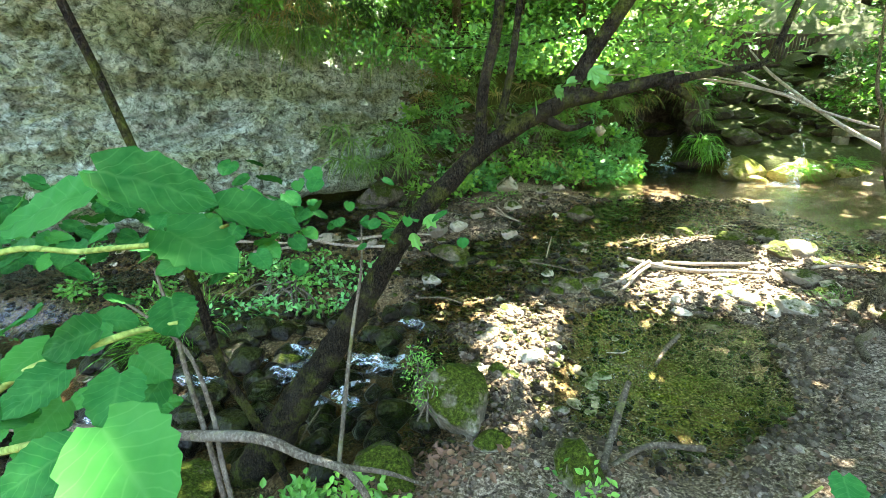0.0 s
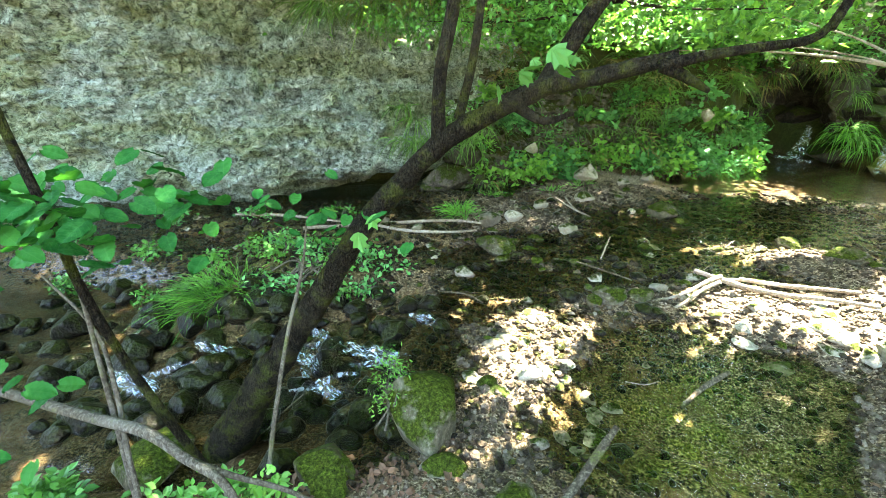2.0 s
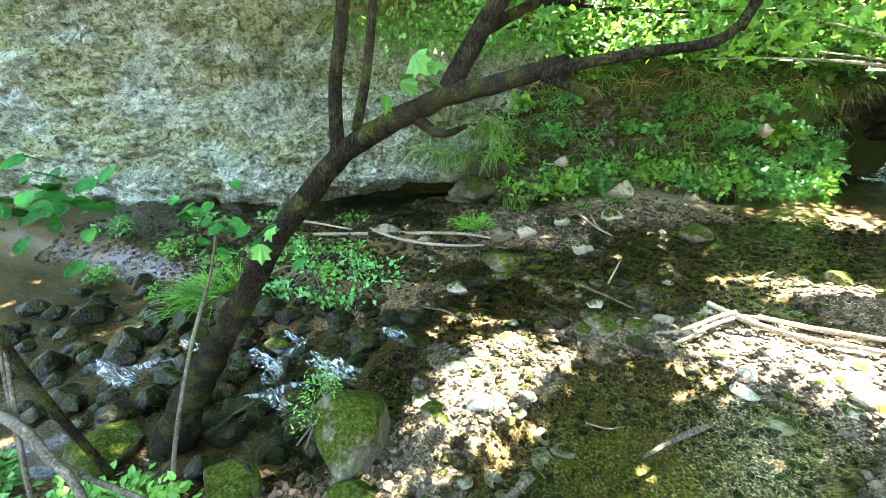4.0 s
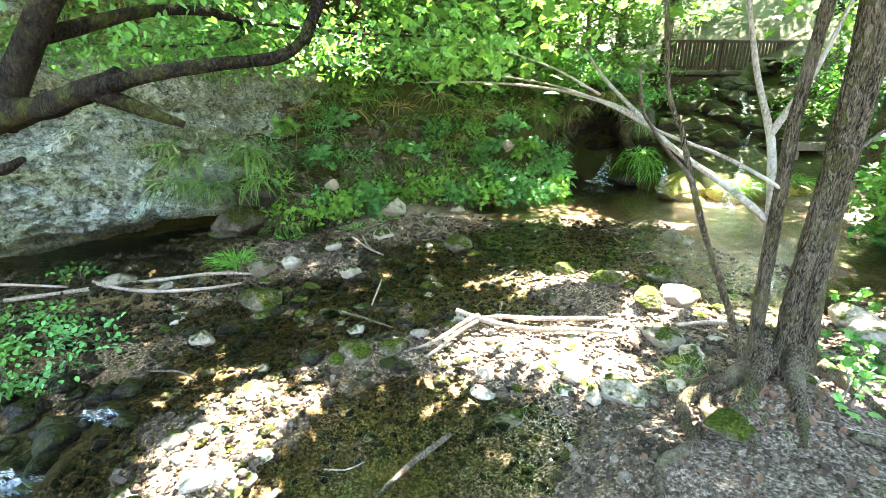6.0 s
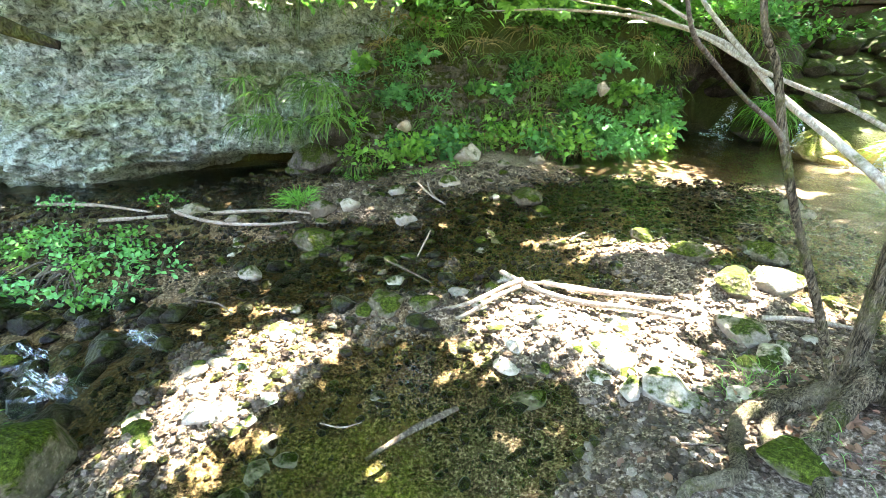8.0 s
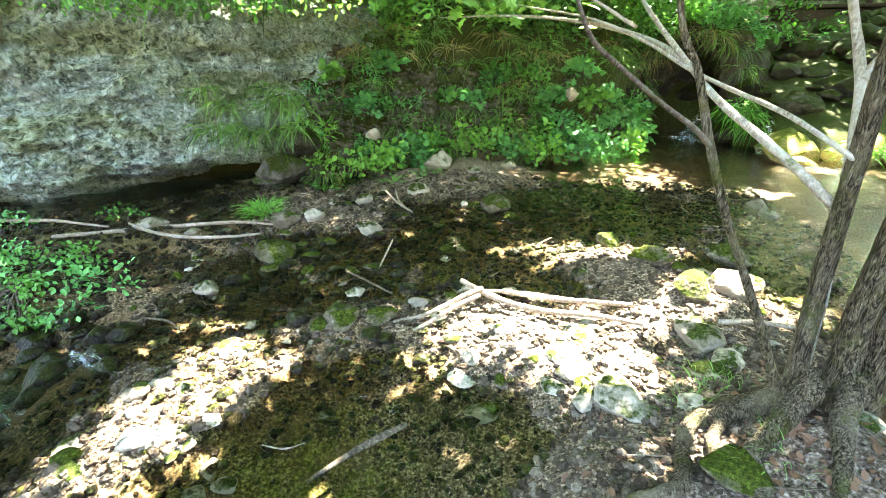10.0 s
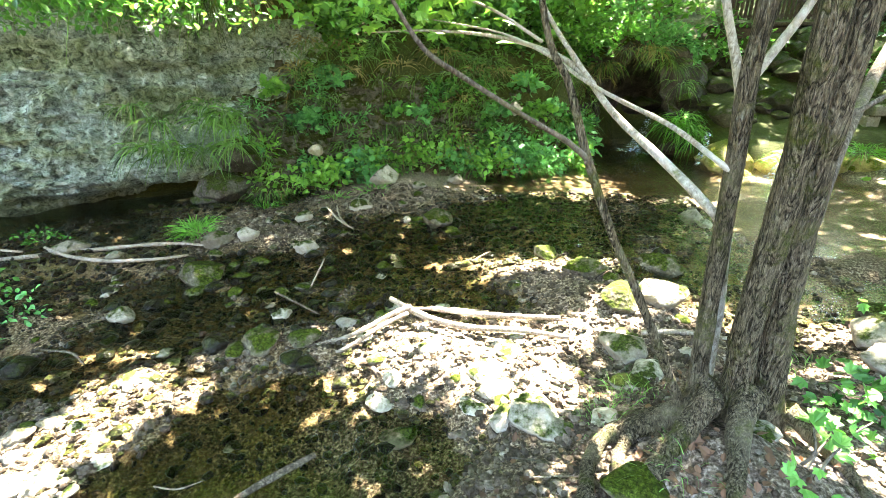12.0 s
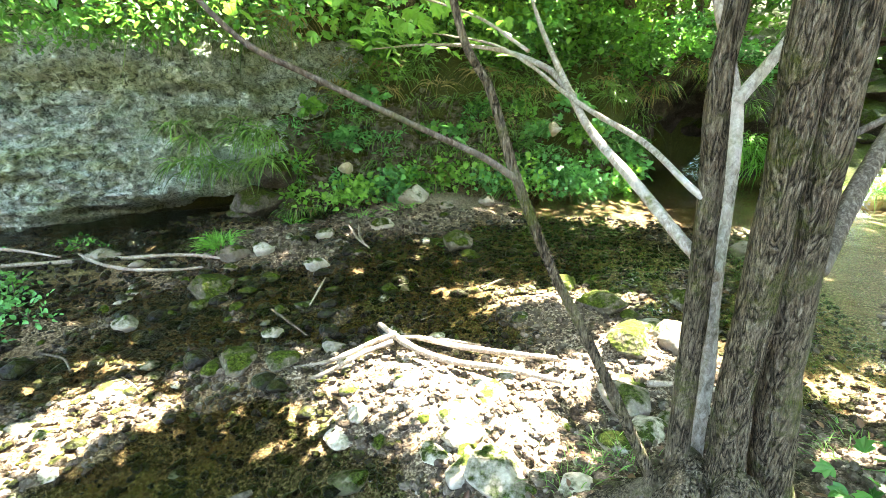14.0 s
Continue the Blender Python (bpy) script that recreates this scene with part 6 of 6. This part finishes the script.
def broad_leaf_material():
    m, nt, b = material("broad_leaf")
    at = nt.nodes.new("ShaderNodeAttribute")
    at.attribute_name = "rib"
    sep = nt.nodes.new("ShaderNodeSeparateColor")
    nt.links.new(at.outputs["Color"], sep.inputs[0])
    ma = nt.nodes.new("ShaderNodeMath")
    ma.operation = "MULTIPLY_ADD"
    nt.links.new(sep.outputs[0], ma.inputs[0])
    ma.inputs[1].default_value = -0.28
    nt.links.new(sep.outputs[1], ma.inputs[2])
    wv = nt.nodes.new("ShaderNodeMath")
    wv.operation = "PINGPONG"
    nt.links.new(ma.outputs[0], wv.inputs[0])
    wv.inputs[1].default_value = 0.065
    vein = ramp(nt, wv.outputs[0], [(0.0, (1, 1, 1)), (0.012, (0, 0, 0))])
    rib = ramp(nt, sep.outputs[0], [(0.0, (1, 1, 1)), (0.1, (0, 0, 0))])
    ln = mix(nt, 1.0, vein, rib, "LIGHTEN")
    info = nt.nodes.new("ShaderNodeObjectInfo")
    base = ramp(nt, info.outputs["Random"], [(0.0, (0.008, 0.07, 0.013)), (0.6, (0.016, 0.12, 0.025)), (1.0, (0.04, 0.18, 0.03))])
    base = mix(nt, ramp(nt, tex_noise(nt, coords(nt), 30, 4), [(0.4, (0, 0, 0)), (0.7, (0.5, 0.5, 0.5))]), base, (0.05, 0.19, 0.045))
    c = mix(nt, mix(nt, 1.0, ln, (0.1, 0.1, 0.1), "MULTIPLY"), base, (0.17, 0.36, 0.12))
    nt.links.new(c, b.inputs["Base Color"])
    b.inputs["Roughness"].default_value = 0.6
    bump(nt, b, ln, -0.15, 0.003)
    t = nt.nodes.new("ShaderNodeBsdfTranslucent")
    nt.links.new(mix(nt, 1.0, c, (1.0, 1.0, 0.5), "MULTIPLY"), t.inputs["Color"])
    s = nt.nodes.new("ShaderNodeMixShader")
    s.inputs[0].default_value = 0.35
    nt.links.new(b.outputs[0], s.inputs[1]), nt.links.new(t.outputs[0], s.inputs[2])
    nt.links.new(s.outputs[0], nt.nodes["Material Output"].inputs["Surface"])
    return m


LEAF_BROAD = broad_leaf_material()
BROAD = [broad_leaf_mesh(s) for s in (1, 2, 3, 4)]
STEM_GREEN = bark_material("green_shoot", (0.09, 0.13, 0.03), (0.18, 0.25, 0.06), (0.28, 0.34, 0.1), 0.0, 1.0, 20.0, 0.003)
lf = random.Random(9)


def put_leaf(parent, x, y, z, size, heading, tip=-0.25, face=0.5):
    """A leaf centred at x, y, z, pointing along heading (degrees from +x), its face up and turned a little to -y."""
    d = Vector((math.cos(radians(heading)), math.sin(radians(heading)), tip)).normalized()
    nm = Vector((lf.gauss(0.1, 0.2), -face + lf.gauss(0, 0.15), 0.8)).normalized()
    sx = d.cross(nm).normalized()
    nz = sx.cross(d)
    m = Matrix((sx, d, nz)).transposed().to_4x4()
    m.translation = Vector((x, y, z)) - d * size * 0.5
    ob = new("leaf", BROAD[lf.randrange(4)])
    ob.parent = parent
    ob.matrix_basis = m @ Matrix.Diagonal((size, size, size, 1))
    return ob


hazel = thing("hazel_sapling", "leafy hazel shoots with broad green leaves close by", "sapling")
for pts, rad in [([(-1.7, 1.15, 0.3), (-1.75, 1.1, 1.0), (-1.5, 1.0, 1.65), (-0.75, 0.64, 2.04), (-0.53, 0.59, 2.08), (-0.37, 0.54, 2.11), (-0.29, 0.51, 2.14)], [0.012, 0.01, 0.008, 0.005, 0.0042, 0.0035, 0.002]),
                 ([(-1.6, 1.1, 0.3), (-1.5, 1.0, 0.9), (-1.0, 0.7, 1.6), (-0.68, 0.56, 1.88), (-0.5, 0.56, 1.96), (-0.41, 0.57, 1.98)], [0.012, 0.01, 0.008, 0.006, 0.005, 0.003]),
                 ([(-1.0, 0.7, 1.6), (-0.64, 0.5, 1.82), (-0.46, 0.43, 1.9), (-0.29, 0.27, 1.99)], [0.008, 0.006, 0.005, 0.003])]:
    part_of("shoot", limb_mesh("shoot", [limb(pts, rad, 8)], STEM_GREEN), hazel)
for x, y, z, s, a in [(-0.42, 0.61, 2.17, 0.16, 15), (-0.59, 0.61, 2.14, 0.16, 190), (-0.34, 0.75, 2.09, 0.15, 30), (-0.43, 0.7, 2.05, 0.155, -20), (-0.58, 0.83, 1.86, 0.13, -60), (-0.62, 0.68, 1.77, 0.13, -70), (-0.36, 0.36, 1.92, 0.15, -40),
                      (-0.91, 1.01, 1.93, 0.1, -80), (-0.78, 0.8, 1.82, 0.13, 200), (-0.81, 0.73, 1.75, 0.13, 240), (-0.68, 0.88, 1.71, 0.12, -30), (-0.84, 0.77, 1.88, 0.12, 160), (-0.89, 0.81, 1.77, 0.12, 250), (-0.85, 0.76, 1.65, 0.12, -100),
                      (-0.92, 0.88, 1.97, 0.11, 180), (-0.66, 0.54, 1.74, 0.13, 220), (-0.88, 1.08, 1.72, 0.1, 20), (-0.54, 1.21, 1.84, 0.085, -45)]:
    put_leaf(hazel, 0.7 * x - 0.012, 0.7 * y - 0.006, 2.29 + 0.7 * (z - 2.29), s * 0.64, a)
for k in range(16):
    put_leaf(hazel, -0.72 + lf.gauss(0, 0.12), 0.58 + lf.gauss(0, 0.09), lf.uniform(1.5, 1.9), lf.uniform(0.07, 0.1), lf.uniform(0, 360))
corner = thing("young_shoot", "small green shoot rising beside the handrail", "sapling")
part_of("shoot", limb_mesh("shoot", [limb([(0.75, 1.0, 0.3), (0.75, 0.95, 1.0), (0.745, 0.72, 1.52)], [0.006, 0.005, 0.003], 7)], STEM_GREEN), corner)
put_leaf(corner, 0.74, 0.66, 1.56, 0.08, 250)

young = thing("young_tree", "slender young trees with bare grey stems on the bank", "sapling")
for pts, rad, mat in [([(-0.86, 1.95, 0.3), (-0.93, 1.85, 0.75), (-1.02, 1.8, 1.1), (-1.03, 1.72, 1.5), (-1.09, 1.73, 1.77), (-1.17, 1.74, 2.05), (-1.25, 1.76, 2.31), (-1.4, 1.78, 2.8), (-1.5, 1.8, 3.4)], [0.024, 0.022, 0.02, 0.019, 0.018, 0.017, 0.016, 0.014, 0.008], BARK_MOSS),
                      ([(-1.05, 1.68, 0.3), (-1.12, 1.75, 0.7), (-1.2, 1.82, 1.02), (-1.24, 1.86, 1.25), (-1.3, 1.9, 1.55)], [0.014, 0.013, 0.012, 0.011, 0.006], BARK_TWIG),
                      ([(-1.0, 1.66, 0.3), (-1.06, 1.72, 0.62), (-1.1, 1.78, 0.9), (-1.22, 1.86, 1.18), (-1.5, 1.9, 1.42)], [0.013, 0.012, 0.011, 0.009, 0.005], BARK_TWIG),
                      ([(-0.64, 2.12, 0.15), (-0.6, 2.2, 0.5), (-0.55, 2.35, 0.95), (-0.5, 2.5, 1.3), (-0.5, 2.6, 1.55)], [0.014, 0.013, 0.011, 0.008, 0.004], BARK_TWIG)]:
    part_of("stem", limb_mesh("stem", [limb(pts, rad, 10)], mat), young)
for k in range(150):
    put_leaf(young, lf.uniform(-1.85, -0.6), lf.uniform(1.5, 2.2), 1.78 + lf.gauss(0, 0.1) , lf.uniform(0.075, 0.12), lf.uniform(0, 360), -0.3, 0.35)
for k in range(26):
    put_leaf(young, -0.45 + lf.gauss(0, 0.22), 2.55 + lf.gauss(0, 0.12), 1.55 + lf.gauss(0, 0.08), lf.uniform(0.06, 0.1), lf.uniform(0, 360), -0.3, 0.3)
for k in range(14):
    put_leaf(young, lf.uniform(-2.1, -1.1), lf.uniform(1.3, 1.7), lf.uniform(0.75, 1.15), lf.uniform(0.07, 0.11), lf.uniform(0, 360))

# fallen leaves on the banks
n = 2600
lx, ly = rng.uniform(-1.6, 7.5, n), rng.uniform(0.9, 6.2, n)
on = (np.interp(lx, NEAR_X, NEAR_Y) - ly > -0.05)
lx, ly = lx[on], ly[on]
pos = np.stack([lx, ly, land(lx, ly) + 0.012], -1)
thing("leaf_litter", "curled brown fallen leaves on the earth bank", "leaf litter", "", "stuff", leaves("leaf_litter", pos, unit(rng.normal(0, 1, pos.shape) * [1, 1, 0.1]), 0.055, LITTER, OVAL, 1.5, 0.0))
n = 420
pos = np.vstack([np.array(c) + rng.normal(0, [0.22, 0.16, 0], (n // 3, 3)) for c in ((-0.05, 2.3, 0), (4.35, 3.72, 0), (-0.5, 2.15, 0))])
pos[:, 2] = land(pos[:, 0], pos[:, 1]) + 0.02
thing("leaf_drift", "drift of dry brown leaves caught against stones", "leaf litter", "", "stuff", leaves("leaf_drift", pos, unit(rng.normal(0, 1, pos.shape) * [1, 1, 0.2]), 0.052, LITTER, OVAL, 1.2, 0.0))
